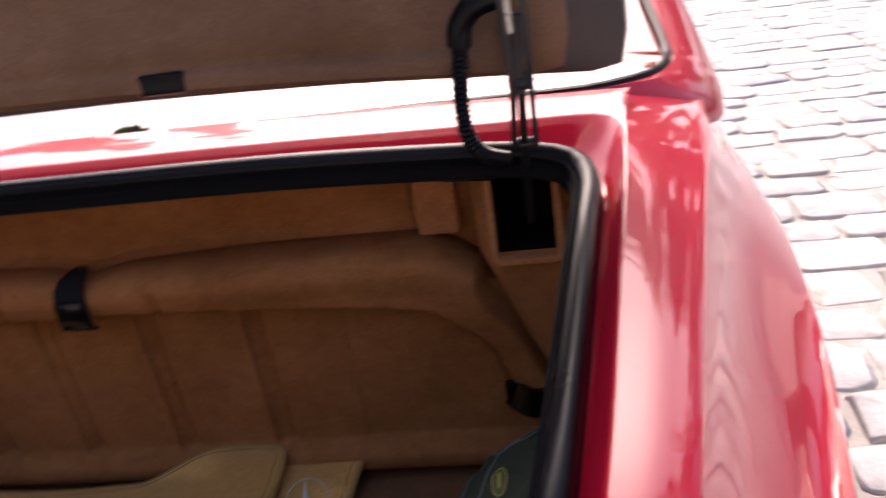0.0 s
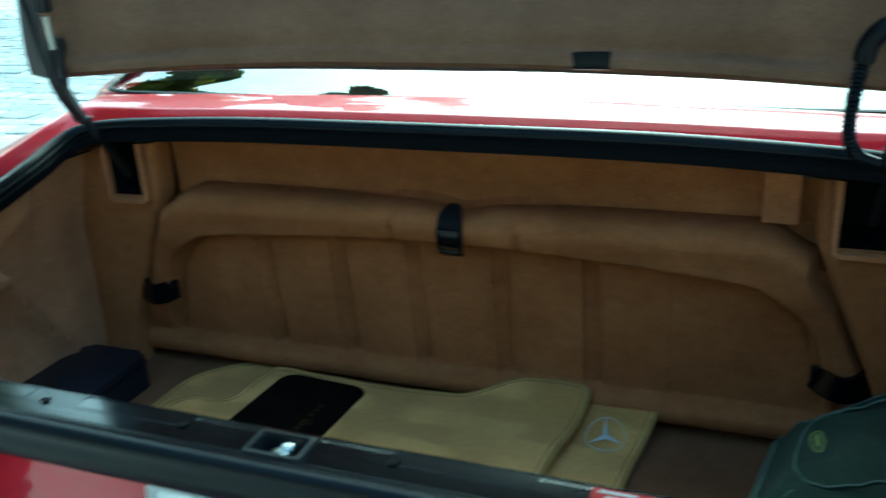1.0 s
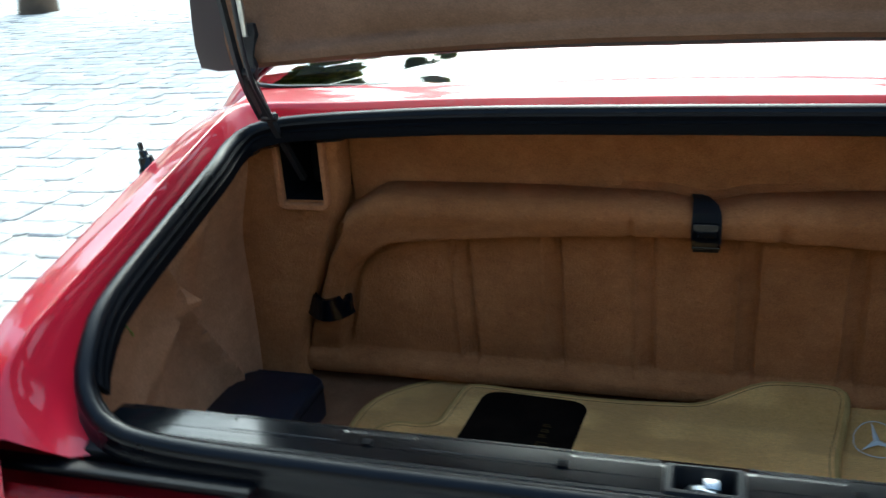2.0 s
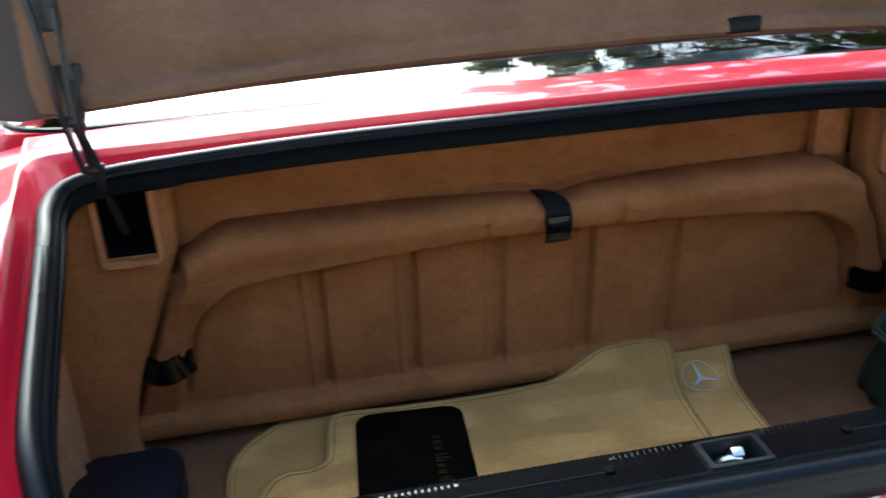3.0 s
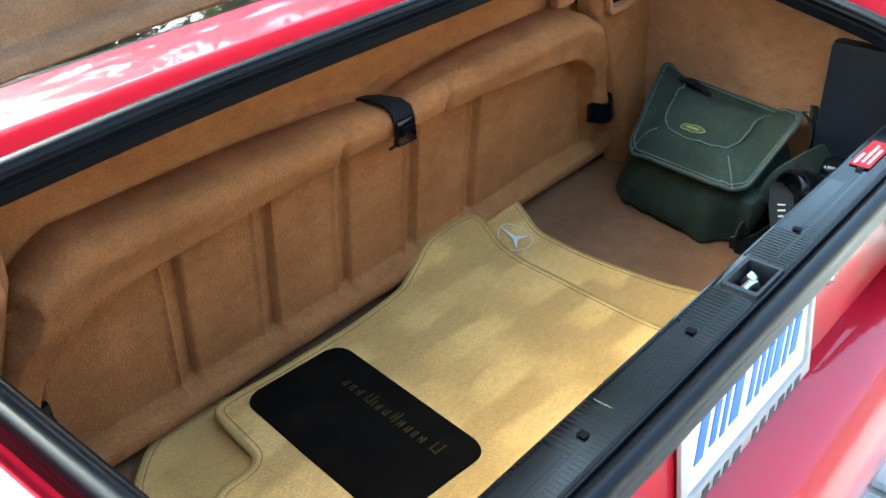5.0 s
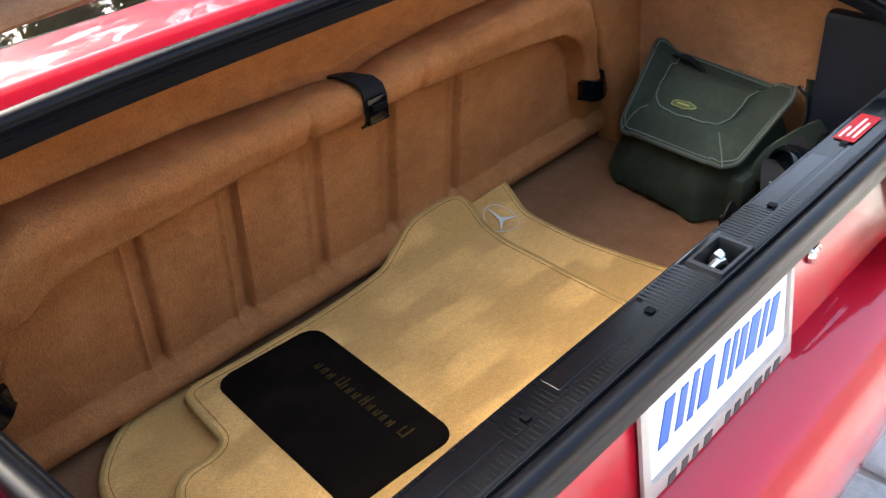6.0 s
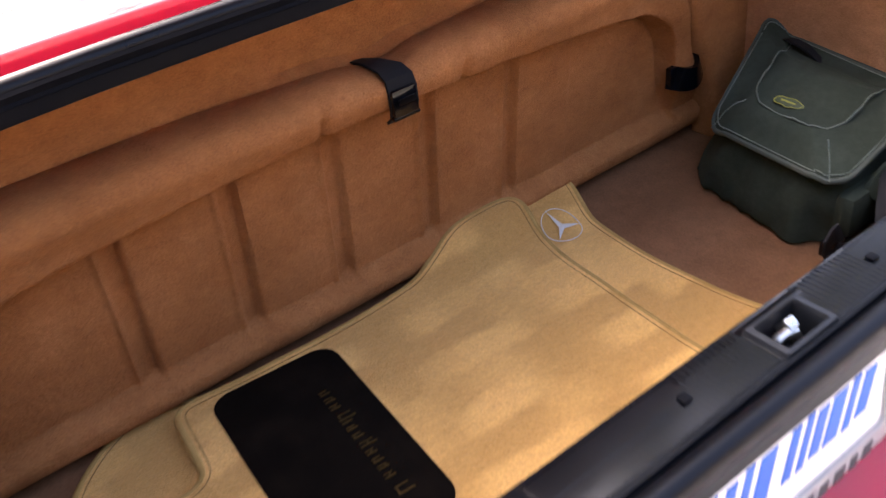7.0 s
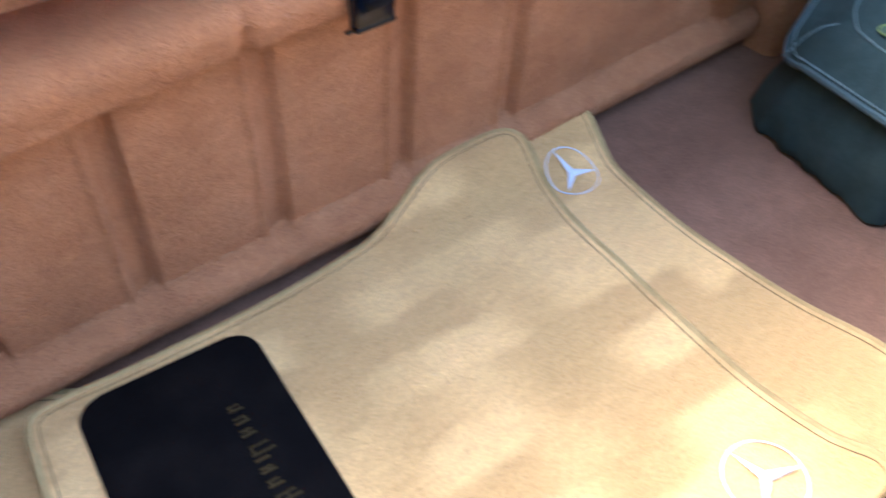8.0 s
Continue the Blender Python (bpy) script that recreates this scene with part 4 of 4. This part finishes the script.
def emblem(parent, x, y, z, r, turn, lift):
    def seat(q):
        return q + Vector((0, 0, lift(q.x, q.y)))

    ring = sweep([seat(Vector((x + r * math.cos(2 * math.pi * i / 40), y + r * math.sin(2 * math.pi * i / 40), z))) for i in range(40)], circle(0.0007, 6), True)
    badge = part("badge", ring, SILVER, parent, "thin silver ring with three silver spokes")
    for k in range(3):
        a = turn + 2 * math.pi * k / 3
        d, s = Vector((math.cos(a), math.sin(a), 0)), Vector((-math.sin(a), math.cos(a), 0))
        o, up = Vector((x, y, z)), Vector((0, 0, 0.0018))
        bm = bmesh.new()
        v = [bm.verts.new(seat(q)) for q in (o + s * 0.0046 + up, o - s * 0.0046 + up, o + d * r * 0.97 + up, o + up * 2.4)]
        for f in ((0, 1, 3), (1, 2, 3), (2, 0, 3)):
            bm.faces.new([v[i] for i in f])
        part("spoke", bm, SILVER, badge, sharp=10)
    return badge


def stitches(path, every, r):
    bm = bmesh.new()
    for i in range(0, len(path) - 1, every):
        a, b = path[i], path[i + 1]
        sweep([a, a.lerp(b, 0.75)], circle(r, 4), bm=bm)
    return bm


low_outline = [(-0.336, 0.600), (-0.385, 0.606), (-0.436, 0.582), (-0.480, 0.540), (-0.500, 0.495), (-0.503, 0.42), (-0.500, 0.30), (-0.47, 0.13), (-0.40, 0.075), (-0.1, 0.065), (0.15, 0.07), (0.31, 0.085), (0.325, 0.16), (0.308, 0.25), (0.298, 0.37), (0.305, 0.48), (0.318, 0.545), (0.325, 0.572), (0.325, 0.590), (0.316, 0.601), (0.300, 0.604), (0.280, 0.602), (0.25, 0.594), (0.18, 0.572), (0.05, 0.540), (-0.1, 0.530), (-0.24, 0.545)]
top_outline = [(-0.322, 0.560), (-0.344, 0.552), (-0.350, 0.530), (-0.355, 0.480), (-0.362, 0.445), (-0.385, 0.432), (-0.420, 0.432), (-0.446, 0.412), (-0.462, 0.36), (-0.468, 0.25), (-0.45, 0.12), (-0.40, 0.07), (-0.1, 0.058), (0.15, 0.062), (0.205, 0.085), (0.190, 0.135), (0.181, 0.20), (0.183, 0.27), (0.190, 0.36), (0.196, 0.45), (0.214, 0.53), (0.220, 0.570), (0.204, 0.590), (0.150, 0.593), (0.105, 0.587), (0.055, 0.572), (0.0, 0.557), (-0.09, 0.550), (-0.22, 0.553)]


def far_lift(x, y):
    return (0.030 * step(0.505, 0.580, y) + 0.010 * step(0.570, 0.605, y) * step(0.24, 0.31, x)) * step(0.0, 0.12, x)


bm, edge, line = mat_mesh(low_outline, 0.4265, 0.4365, far_lift)
low_line = line
low_mat = tagged(part("floor_mat", bm, VELOUR), "beige velour car mat lying under another mat", "car mat", "mats in the trunk")
part("binding", sweep(edge, circle(0.0054, 10), True), BINDING, low_mat, "beige padded edge")
part("stitching", sweep(spline(low_line, 240, True), circle(0.0006, 5), True), THREAD, low_mat)
emblem(low_mat, 0.257, 0.521, 0.4383, 0.030, 1.75, far_lift)
bm, edge, line = mat_mesh(top_outline, 0.4375, 0.4565, far_lift)
top_mat = tagged(part("floor_mat", bm, VELOUR), "beige velour car mat with a black heel pad", "car mat", "mats in the trunk")
part("binding", sweep(edge, circle(0.0054, 10), True), BINDING, top_mat, "beige padded edge")
part("stitching", sweep(spline(line, 240, True), circle(0.0006, 5), True), THREAD, top_mat)
emblem(top_mat, 0.113, 0.138, 0.4583, 0.034, 1.75, far_lift)
pad_pts = [(x, y) for x, y in rounded(-0.083, -0.153, 0.083, 0.153, 0.024, 6)]
bm = prism(pad_pts, 0, 0.0038, 0.002)
bm.transform(Matrix.Translation((-0.238, 0.384, 0.4555)) @ Matrix.Rotation(-0.075, 4, 'Z'))
heel = part("heel_pad", bm, PAD, top_mat, "black heel pad with a line of faded gold print")
rot = Matrix.Rotation(-0.075, 4, 'Z')
widths = (0.020, 0.010, 0.008, 0.010, 0.010, 0.012, 0.010, 0.008, 0.005, 0.016, 0.010, 0.010, 0.010)
run = 0.122
for i, w in enumerate(widths):
    h = 0.021 if i in (0, 5, 9) else 0.013
    foot = Vector((-0.238, 0.384, 0.4596))
    mid = -run + 0.018
    strokes = [(h, 0.0028, 0.036 + (h - 0.013) / 2, mid - w * 0.28)]
    if w > 0.006:
        strokes += [(h * 0.8, 0.0022, 0.036 + (h - 0.013) / 2 - 0.001, mid + w * 0.24), (0.0024, w * 0.6, 0.032 + 0.004 * (i % 3), mid)]
    for a, b, u, v in strokes:
        part("gold_bar", block((a, b, 0.0006), foot + rot @ Vector((u, v, 0.0001 * (a > b))), 0, rot), GOLD, heel)
    run -= w + 0.0042

# ---- shoulder bag ----
FA, FB, FC, FD = Vector((0.472, 0.232, 0.541)), Vector((0.509, 0.462, 0.545)), Vector((0.712, 0.512, 0.630)), Vector((0.690, 0.225, 0.606))


def on_flap(u, v, out=0.0):
    sag = math.sin(math.pi * min(1, max(0, u))) * step(0.55, 1.0, v)
    u, v = u - 0.075 * math.sin(math.pi * min(1, max(0, v))) * step(0.45, 1.0, u), v - 0.06 * sag
    p = FA.lerp(FB, u).lerp(FD.lerp(FC, u), v) - Vector((0, 0, 0.020 * sag))
    b = 0.030 * (math.sin(math.pi * min(1, max(0, u)))) ** 0.7 * (0.35 + 0.65 * math.sin(math.pi * min(1, 0.12 + 0.7 * v))) * (1 - 1.7 * step(0.5, 1.05, v))
    b += 0.008 * noise.noise(Vector((u * 4, v * 4, 1.7))) + 0.005 * noise.noise(Vector((u * 11, v * 7, 4.1))) + 0.0025 * noise.noise(Vector((u * 26, v * 14, 7.3)))
    b -= 0.022 * step(0.72, 1.08, u) * step(0.60, 0.0, v)
    drop = (0.012 + 0.010 * noise.noise(Vector((u * 3.3, 0.7, 2.0)))) * step(0.14, -0.03, v) + 0.008 * noise.noise(Vector((v * 3.1, 5.2, 0.4))) * (step(0.12, -0.03, u) + step(0.88, 1.03, u))
    return p + Vector((-0.15, -0.05, 0.98)).normalized() * (b + out) - Vector((0, 0, drop))


def bag_ring(f):
    """Outline of the bag's body at height fraction f."""
    base = [Vector((0.458, 0.238, 0.4265)), Vector((0.505, 0.505, 0.4265)), Vector((0.745, 0.495, 0.4265)), Vector((0.715, 0.205, 0.4265))]
    topq = [FA + Vector((0.012, 0.012, 0)), FB + Vector((0.012, -0.012, 0)), FC + Vector((-0.008, -0.012, 0)), FD + Vector((-0.008, 0.012, 0))]
    q = [a.lerp(b, f) for a, b in zip(base, topq)]
    c = (q[0] + q[1] + q[2] + q[3]) / 4
    swell = 1 + 0.06 * math.sin(math.pi * min(1, f * 1.1))
    pts = []
    for k in range(4):
        a, b, d = q[k - 1], q[k], q[(k + 1) % 4]
        for s in (0.30, 0.18, 0.08):
            pts.append(b.lerp(a, s) if s > 0.1 else b.lerp(a, s) * 0.92 + c * 0.08)
        for s in (0.08, 0.18, 0.30):
            pts.append(b.lerp(d, s) if s > 0.1 else b.lerp(d, s) * 0.92 + c * 0.08)
    ring = spline(pts, 72, True)
    for p in ring:
        p.z -= 0.036 * f * math.sin(math.pi * min(1, max(0, (p.y - 0.22) / 0.29))) * step(0.60, 0.69, p.x) + 0.006 * f * step(0.5, 1, f)
        p.y -= 0.020 * f * math.sin(math.pi * min(1, max(0, (p.x - 0.47) / 0.25))) * step(0.42, 0.48, p.y)
    return [Vector((c.x + (p.x - c.x) * swell, c.y + (p.y - c.y) * swell, p.z)) + Vector((1, 0.4, 0)) * (0.013 * noise.noise(p * 20) + 0.008 * noise.noise(Vector((p.x * 60, p.y * 60, p.z * 18)))) for p in ring]


bag = tagged(new("shoulder_bag"), "dark green canvas shoulder bag on the trunk floor", "bag")
rings = [[c.lerp(p, 0.9) for p in bag_ring(0)] for c in [sum(bag_ring(0), Vector()) / 72]]
rings += [bag_ring(f) for f in (0.03, 0.1, 0.2, 0.3, 0.42, 0.55, 0.68, 0.8, 0.9, 0.98)]
part("body", loft(rings, True, False, True), CANVAS, bag, sharp=70)
flap_out = []
for u, v in rounded(-0.03, -0.03, 1.03, 1.02, 0.20, 8):
    flap_out.append((u, v))
rings = [[on_flap(0.5 + (u - 0.5) * f, 0.475 + (v - 0.475) * f, -0.004 if f == 1.001 else 0.004) for u, v in flap_out] for f in (1.001, 1.0, 0.97, 0.92, 0.86, 0.78, 0.7, 0.6, 0.5, 0.4, 0.3, 0.2, 0.1, 0.01)]
flap = part("flap", loft(rings, True), CANVAS, bag, "green canvas flap with pale edging", 70)
part("edging", sweep([on_flap(u, v, 0.001) for u, v in flap_out], circle(0.0042, 8), True), PIPING, flap)
seam_pts = [(0.18, 0.95), (0.17, 0.48), (0.19, 0.31), (0.25, 0.21), (0.36, 0.165), (0.64, 0.165), (0.75, 0.21), (0.81, 0.31), (0.83, 0.48), (0.82, 0.95)]
path = [on_flap(p.x, p.y, 0.0052) for p in spline([(a, b, 0) for a, b in seam_pts], 150)]
part("seam", stitches(path, 1, 0.0013), STITCH, flap)
part("seam_ridge", sweep([p - Vector((0, 0, 0.0016)) for p in path], circle(0.002, 6)), CANVAS, flap)
edge_path = [on_flap(0.5 + (u - 0.5) * 0.965, 0.475 + (v - 0.475) * 0.965, 0.0052) for u, v in flap_out]
part("seam", stitches(spline(edge_path, 200, True), 1, 0.0011), STITCH, flap)
for (u0, v0), (u1, v1) in (((0.18, 0.18), (0.03, 0.0)), ((0.82, 0.18), (0.98, 0.0))):
    part("seam", stitches([on_flap(u0 + (u1 - u0) * i / 14, v0 + (v1 - v0) * i / 14, 0.0055) for i in range(15)], 1, 0.0012), STITCH, flap)
oval = [[on_flap(0.52 - 0.105 * math.cos(w) * f, 0.255 + 0.042 * math.sin(w) * f + 0.02 * math.cos(w) * f, 0.0058 + (0.0008 if f < 1 else 0)) for w in [2 * math.pi * i / 28 for i in range(28)]] for f in (1.0, 0.92, 0.5, 0.02)]
logo = part("woven_badge", loft(oval, True), OLIVE, flap, "oval woven badge in olive and yellow")
rim = [on_flap(0.52 - 0.098 * math.cos(w), 0.255 + 0.038 * math.sin(w) + 0.019 * math.cos(w), 0.0068) for w in [2 * math.pi * i / 32 for i in range(32)]]
part("yellow_rim", sweep(rim, circle(0.0007, 5), True), YELLOW, logo)
bm = bmesh.new()
bm.faces.new([bm.verts.new(on_flap(0.52 - a, 0.255 + 0.19 * a + b, 0.0074)) for a, b in ((-0.050, -0.008), (0.050, -0.008), (0.050, 0.008), (-0.050, 0.008))])
part("yellow_bar", bm, YELLOW, logo)
part("loop_handle", sweep(spline([on_flap(0.86, 0.93, 0.004), on_flap(0.80, 0.90, 0.016), on_flap(0.70, 0.90, 0.017), on_flap(0.60, 0.93, 0.004)], 14), [(-0.008, -0.0015), (0.008, -0.0015), (0.008, 0.0015), (-0.008, 0.0015)]), WEBBING, flap)
padded = spline([(0.690, 0.212, 0.598), (0.722, 0.186, 0.584), (0.716, 0.160, 0.562), (0.668, 0.156, 0.556), (0.606, 0.176, 0.548), (0.560, 0.196, 0.530), (0.532, 0.204, 0.500)], 36)
part("shoulder_pad", sweep(padded, [(-0.022, -0.003), (-0.020, 0.003), (0.0, 0.0048), (0.020, 0.003), (0.022, -0.003), (0.0, -0.004)], up=(-0.35, -0.75, 0.55)), CANVAS, bag, "wide padded strap in olive canvas")
strap_pts = [(0.690, 0.222, 0.60), (0.675, 0.196, 0.585), (0.655, 0.190, 0.54), (0.61, 0.185, 0.49), (0.55, 0.180, 0.462), (0.47, 0.190, 0.456), (0.43, 0.198, 0.470), (0.425, 0.196, 0.492), (0.44, 0.194, 0.50)]
part("strap", sweep(spline(strap_pts, 40), [(-0.014, -0.002), (0.014, -0.002), (0.014, 0.002), (-0.014, 0.002)], up=(0, -1, 0.3)), WEBBING, bag)
part("d_ring", sweep(spline([(0.684, 0.222, 0.606), (0.672, 0.212, 0.612), (0.672, 0.204, 0.594), (0.684, 0.208, 0.588)], 20, True), circle(0.0022, 6), True), CHROME, bag)
part("side_pocket", block((0.15, 0.034, 0.070), (0.560, 0.224, 0.484), 0.016, Matrix.Rotation(0.04, 4, 'Z')), CANVAS, bag)
part("buckle", block((0.03, 0.012, 0.024), (0.432, 0.203, 0.478), 0.004), PLASTIC, bag)

# ---- photo camera beside the bag ----
kit = tagged(new("photo_camera"), "black photo camera with a lens lying beside the bag", "camera")
kb = block((0.13, 0.075, 0.095), (0.625, 0.125, 0.489), 0.014, Matrix.Rotation(0.2, 4, 'Z'), 3)
part("body", kb, PLASTIC, kit)
part("grip", block((0.03, 0.05, 0.088), (0.685, 0.105, 0.488), 0.012, Matrix.Rotation(0.2, 4, 'Z'), 3), RUBBER, kit)
lens = part("lens", lathe([(0.030, 0.0), (0.036, 0.004), (0.036, 0.03), (0.033, 0.034), (0.033, 0.045), (0.038, 0.05), (0.038, 0.08), (0.034, 0.086), (0.030, 0.086), (0.028, 0.078), (0.0001, 0.074)], (0.60, 0.13, 0.508), (-0.75, 0.45, 0.28), 36), PLASTIC, kit)
part("lens_ring", lathe([(0.0385, 0.056), (0.0395, 0.058), (0.0395, 0.074), (0.0385, 0.076)], (0.60, 0.13, 0.508), (-0.75, 0.45, 0.28), 36), RUBBER, lens)
part("prism_hump", block((0.05, 0.06, 0.03), (0.625, 0.125, 0.548), 0.012, Matrix.Rotation(0.2, 4, 'Z'), 3), PLASTIC, kit)
sp = spline([(0.60, 0.16, 0.55), (0.56, 0.19, 0.535), (0.52, 0.175, 0.525), (0.49, 0.155, 0.500), (0.47, 0.13, 0.47), (0.47, 0.09, 0.448)], 24)
band = part("strap", sweep(sp, [(-0.019, -0.0015), (0.019, -0.0015), (0.019, 0.0015), (-0.019, 0.0015)], up=(-0.6, -0.3, 0.7)), WEBBING, kit, "black strap with pale printed bars")
fr = list(frames(sp, False, (-0.6, -0.3, 0.7)))
for i in range(11, 17):
    p, s, u = fr[i]
    t = (sp[i + 1] - sp[i]).normalized()
    bm = bmesh.new()
    bm.faces.new([bm.verts.new(p + u * 0.0022 + s * a + t * b) for a, b in ((-0.006, -0.0012), (0.006, -0.0012), (0.006, 0.0012), (-0.006, 0.0012))])
    part("pale_bar", bm, PALE_PRINT, band)

# ---- case at the other end ----
case = tagged(part("tool_case", prism(rounded(-0.705, 0.20, -0.562, 0.494, 0.022), 0.4265, 0.489, 0.008, 3), BLUE_CASE), "dark blue flat case on the trunk floor", "case")
part("lid_seam", sweep([Vector((a, b, 0.474)) for a, b in rounded(-0.7055, 0.1995, -0.5615, 0.4945, 0.022)], circle(0.0012, 5), True), RUBBER, case)

# ---- trees round the street, out of view, for reflections ----


def tree(x, y, height, spread, seed, leaves):
    rnd = random.Random(seed)
    t = tagged(new("tree"), "broad leafy tree out of view, shaping the reflections", "tree", "trees beside the street")
    t.location = (x, y, 0)
    top = Vector((rnd.uniform(-0.4, 0.4), rnd.uniform(-0.4, 0.4), height * 0.62))
    rings = []
    for i in range(9):
        f = i / 8
        c = top * f + Vector((0.15 * math.sin(4 * f + seed), 0.15 * math.cos(3 * f + seed), 0))
        rings.append([c + Vector((math.cos(w), math.sin(w), 0)) * (0.30 * (1 - 0.75 * f) + 0.18 * max(0, 0.15 - f)) for w in [2 * math.pi * k / 10 for k in range(10)]])
    bm = loft(rings, True, False, True)
    ends = []
    for k in range(9):
        a = Vector(top) * rnd.uniform(0.5, 0.95)
        w = 2 * math.pi * k / 9 + rnd.uniform(-0.3, 0.3)
        e = a + Vector((math.cos(w), math.sin(w), rnd.uniform(0.25, 0.9))) * spread * rnd.uniform(0.5, 0.85)
        ends.append(e)
        path = spline([a, a.lerp(e, 0.5) + Vector((0, 0, 0.25)), e], 7)
        loft([[p + (s * math.cos(v) + u * math.sin(v)) * (0.10 * (1 - i / 7.5)) for v in [2 * math.pi * j / 6 for j in range(6)]] for i, (p, s, u) in enumerate(frames(path, False, (0, 0.1, 1)))], True, False, True, bm)
    part("trunk", bm, BARK, t)
    centres = [(e, spread * rnd.uniform(0.28, 0.5)) for e in ends] + [(Vector((rnd.gauss(0, spread * 0.45), rnd.gauss(0, spread * 0.45), height * rnd.uniform(0.45, 0.98))), spread * rnd.uniform(0.25, 0.55)) for _ in range(22)]
    verts, faces = [], []
    for _ in range(leaves):
        c, r = rnd.choice(centres)
        d = Vector((rnd.gauss(0, 1), rnd.gauss(0, 1), rnd.gauss(0, 0.8))).normalized() * r * rnd.random() ** 0.4
        a = Vector((rnd.gauss(0, 1), rnd.gauss(0, 1), rnd.gauss(0, 0.6))).normalized()
        b = a.orthogonal().normalized()
        s = rnd.uniform(0.10, 0.22)
        p = c + d
        i = len(verts)
        verts += [p - a * s, p + b * s * 0.5, p + a * s, p - b * s * 0.5 + Vector((0, 0, 0.02))]
        faces.append((i, i + 1, i + 2, i + 3))
    me = bpy.data.meshes.new("crown")
    me.from_pydata(verts, [], faces)
    me.materials.append(LEAF)
    ob = new("crown", me)
    ob.parent = t
    return t


# the last three are added unseen to darken sill, channel and light from the left
for i, (x, y, h, s) in enumerate(((-10.6, 12.0, 7.8, 1.3), (-10.5, 6.7, 8.4, 1.7), (-6.5, 11.0, 8.7, 0.9), (-4.6, 11.9, 8.6, 0.5), (3.6, 13.5, 9.0, 1.0), (5.3, 13.0, 13.0, 1.4), (6.9, 12.2, 12.5, 1.6), (8.6, 11.0, 10.8, 1.7), (8.8, 6.6, 15.5, 2.7),
                                  (-9.5, -0.4, 9.0, 2.7), (-8.6, -3.0, 8.5, 2.7))):
    tree(x, y, h, s, 11 + i, 8000)

# unseen plain wall, added to close the street behind and block low sky light
back = tagged(new("light_block_wall"), "plain grey-brown unseen wall added to block low light", "wall", kind="structure")
part("wall", block((44.0, 0.4, 4.6), (8.0, -7.2, 2.29), 0.02), PLASTER, back)
part("plinth", block((44.0, 0.46, 0.7), (8.0, -7.19, 0.34), 0.02), JOINT, back)

# ---- cobbles ----
rnd = random.Random(5)


def stone_mesh(seed):
    r = random.Random(seed)
    bm = bmesh.new()
    lo, mid, hi = [], [], []
    pts = rounded(-0.5, -0.5, 0.5, 0.5, 0.16, 2)
    for x, y in pts:
        j = Vector((r.uniform(-0.06, 0.06), r.uniform(-0.06, 0.06), 0))
        lo.append(bm.verts.new(Vector((x, y, -0.08)) + j))
        mid.append(bm.verts.new(Vector((x, y, 0.016)) + j))
        hi.append(bm.verts.new(Vector((x * 0.90, y * 0.90, 0.022 + r.uniform(-0.003, 0.003))) + j))
    n = len(lo)
    top = bm.verts.new((0, 0, 0.023))
    for i in range(n):
        k = (i + 1) % n
        bm.faces.new((lo[i], lo[k], mid[k], mid[i]))
        bm.faces.new((mid[i], mid[k], hi[k], hi[i]))
        bm.faces.new((hi[i], hi[k], top))
    me = bpy.data.meshes.new("cobblestone")
    bm.to_mesh(me)
    bm.free()
    me.materials.append(STONE)
    for p in me.polygons:
        p.use_smooth = True
    return me


shapes = [stone_mesh(s) for s in range(8)]
near, far_v, far_f = 0, [], []
row_y, row = -7.0, 0
while row_y < 18.0:
    h = 0.20 + 0.03 * math.sin(row * 2.3)
    x = -14.0 + 0.1 * (row % 2)
    while x < 10:
        w = rnd.uniform(0.17, 0.33)
        cx, cy = x + w / 2, row_y + h / 2 + rnd.uniform(-0.012, 0.012)
        z = rnd.uniform(-0.006, 0.006)
        a = rnd.uniform(-0.09, 0.09)
        m = Matrix.Translation((cx, cy, z - 0.02)) @ Matrix.Rotation(a, 4, 'Z') @ Matrix.Diagonal((w - 0.016, h - 0.016, 1, 1))
        if near < 300 and 0.95 < cx < 4.2 and 0.2 < cy < 9.0:
            ob = new("cobblestone", shapes[near % 8])
            ob.matrix_world = m
            ob.parent = ground
            near += 1
        elif not (abs(cx) < 0.72 and 0.1 < cy < 3.8):
            src = shapes[(row + int(x * 7)) % 8]
            i = len(far_v)
            far_v += [m @ v.co for v in src.vertices]
            far_f += [tuple(i + k for k in p.vertices) for p in src.polygons]
        x += w
    row_y += h
    row += 1
me = bpy.data.meshes.new("cobbles")
me.from_pydata(far_v, [], far_f)
me.materials.append(STONE_FAR)
cobbles = new("cobbles", me)
cobbles.parent = ground
tagged(cobbles, "worn pale grey cobbles of the street", kind="stuff")
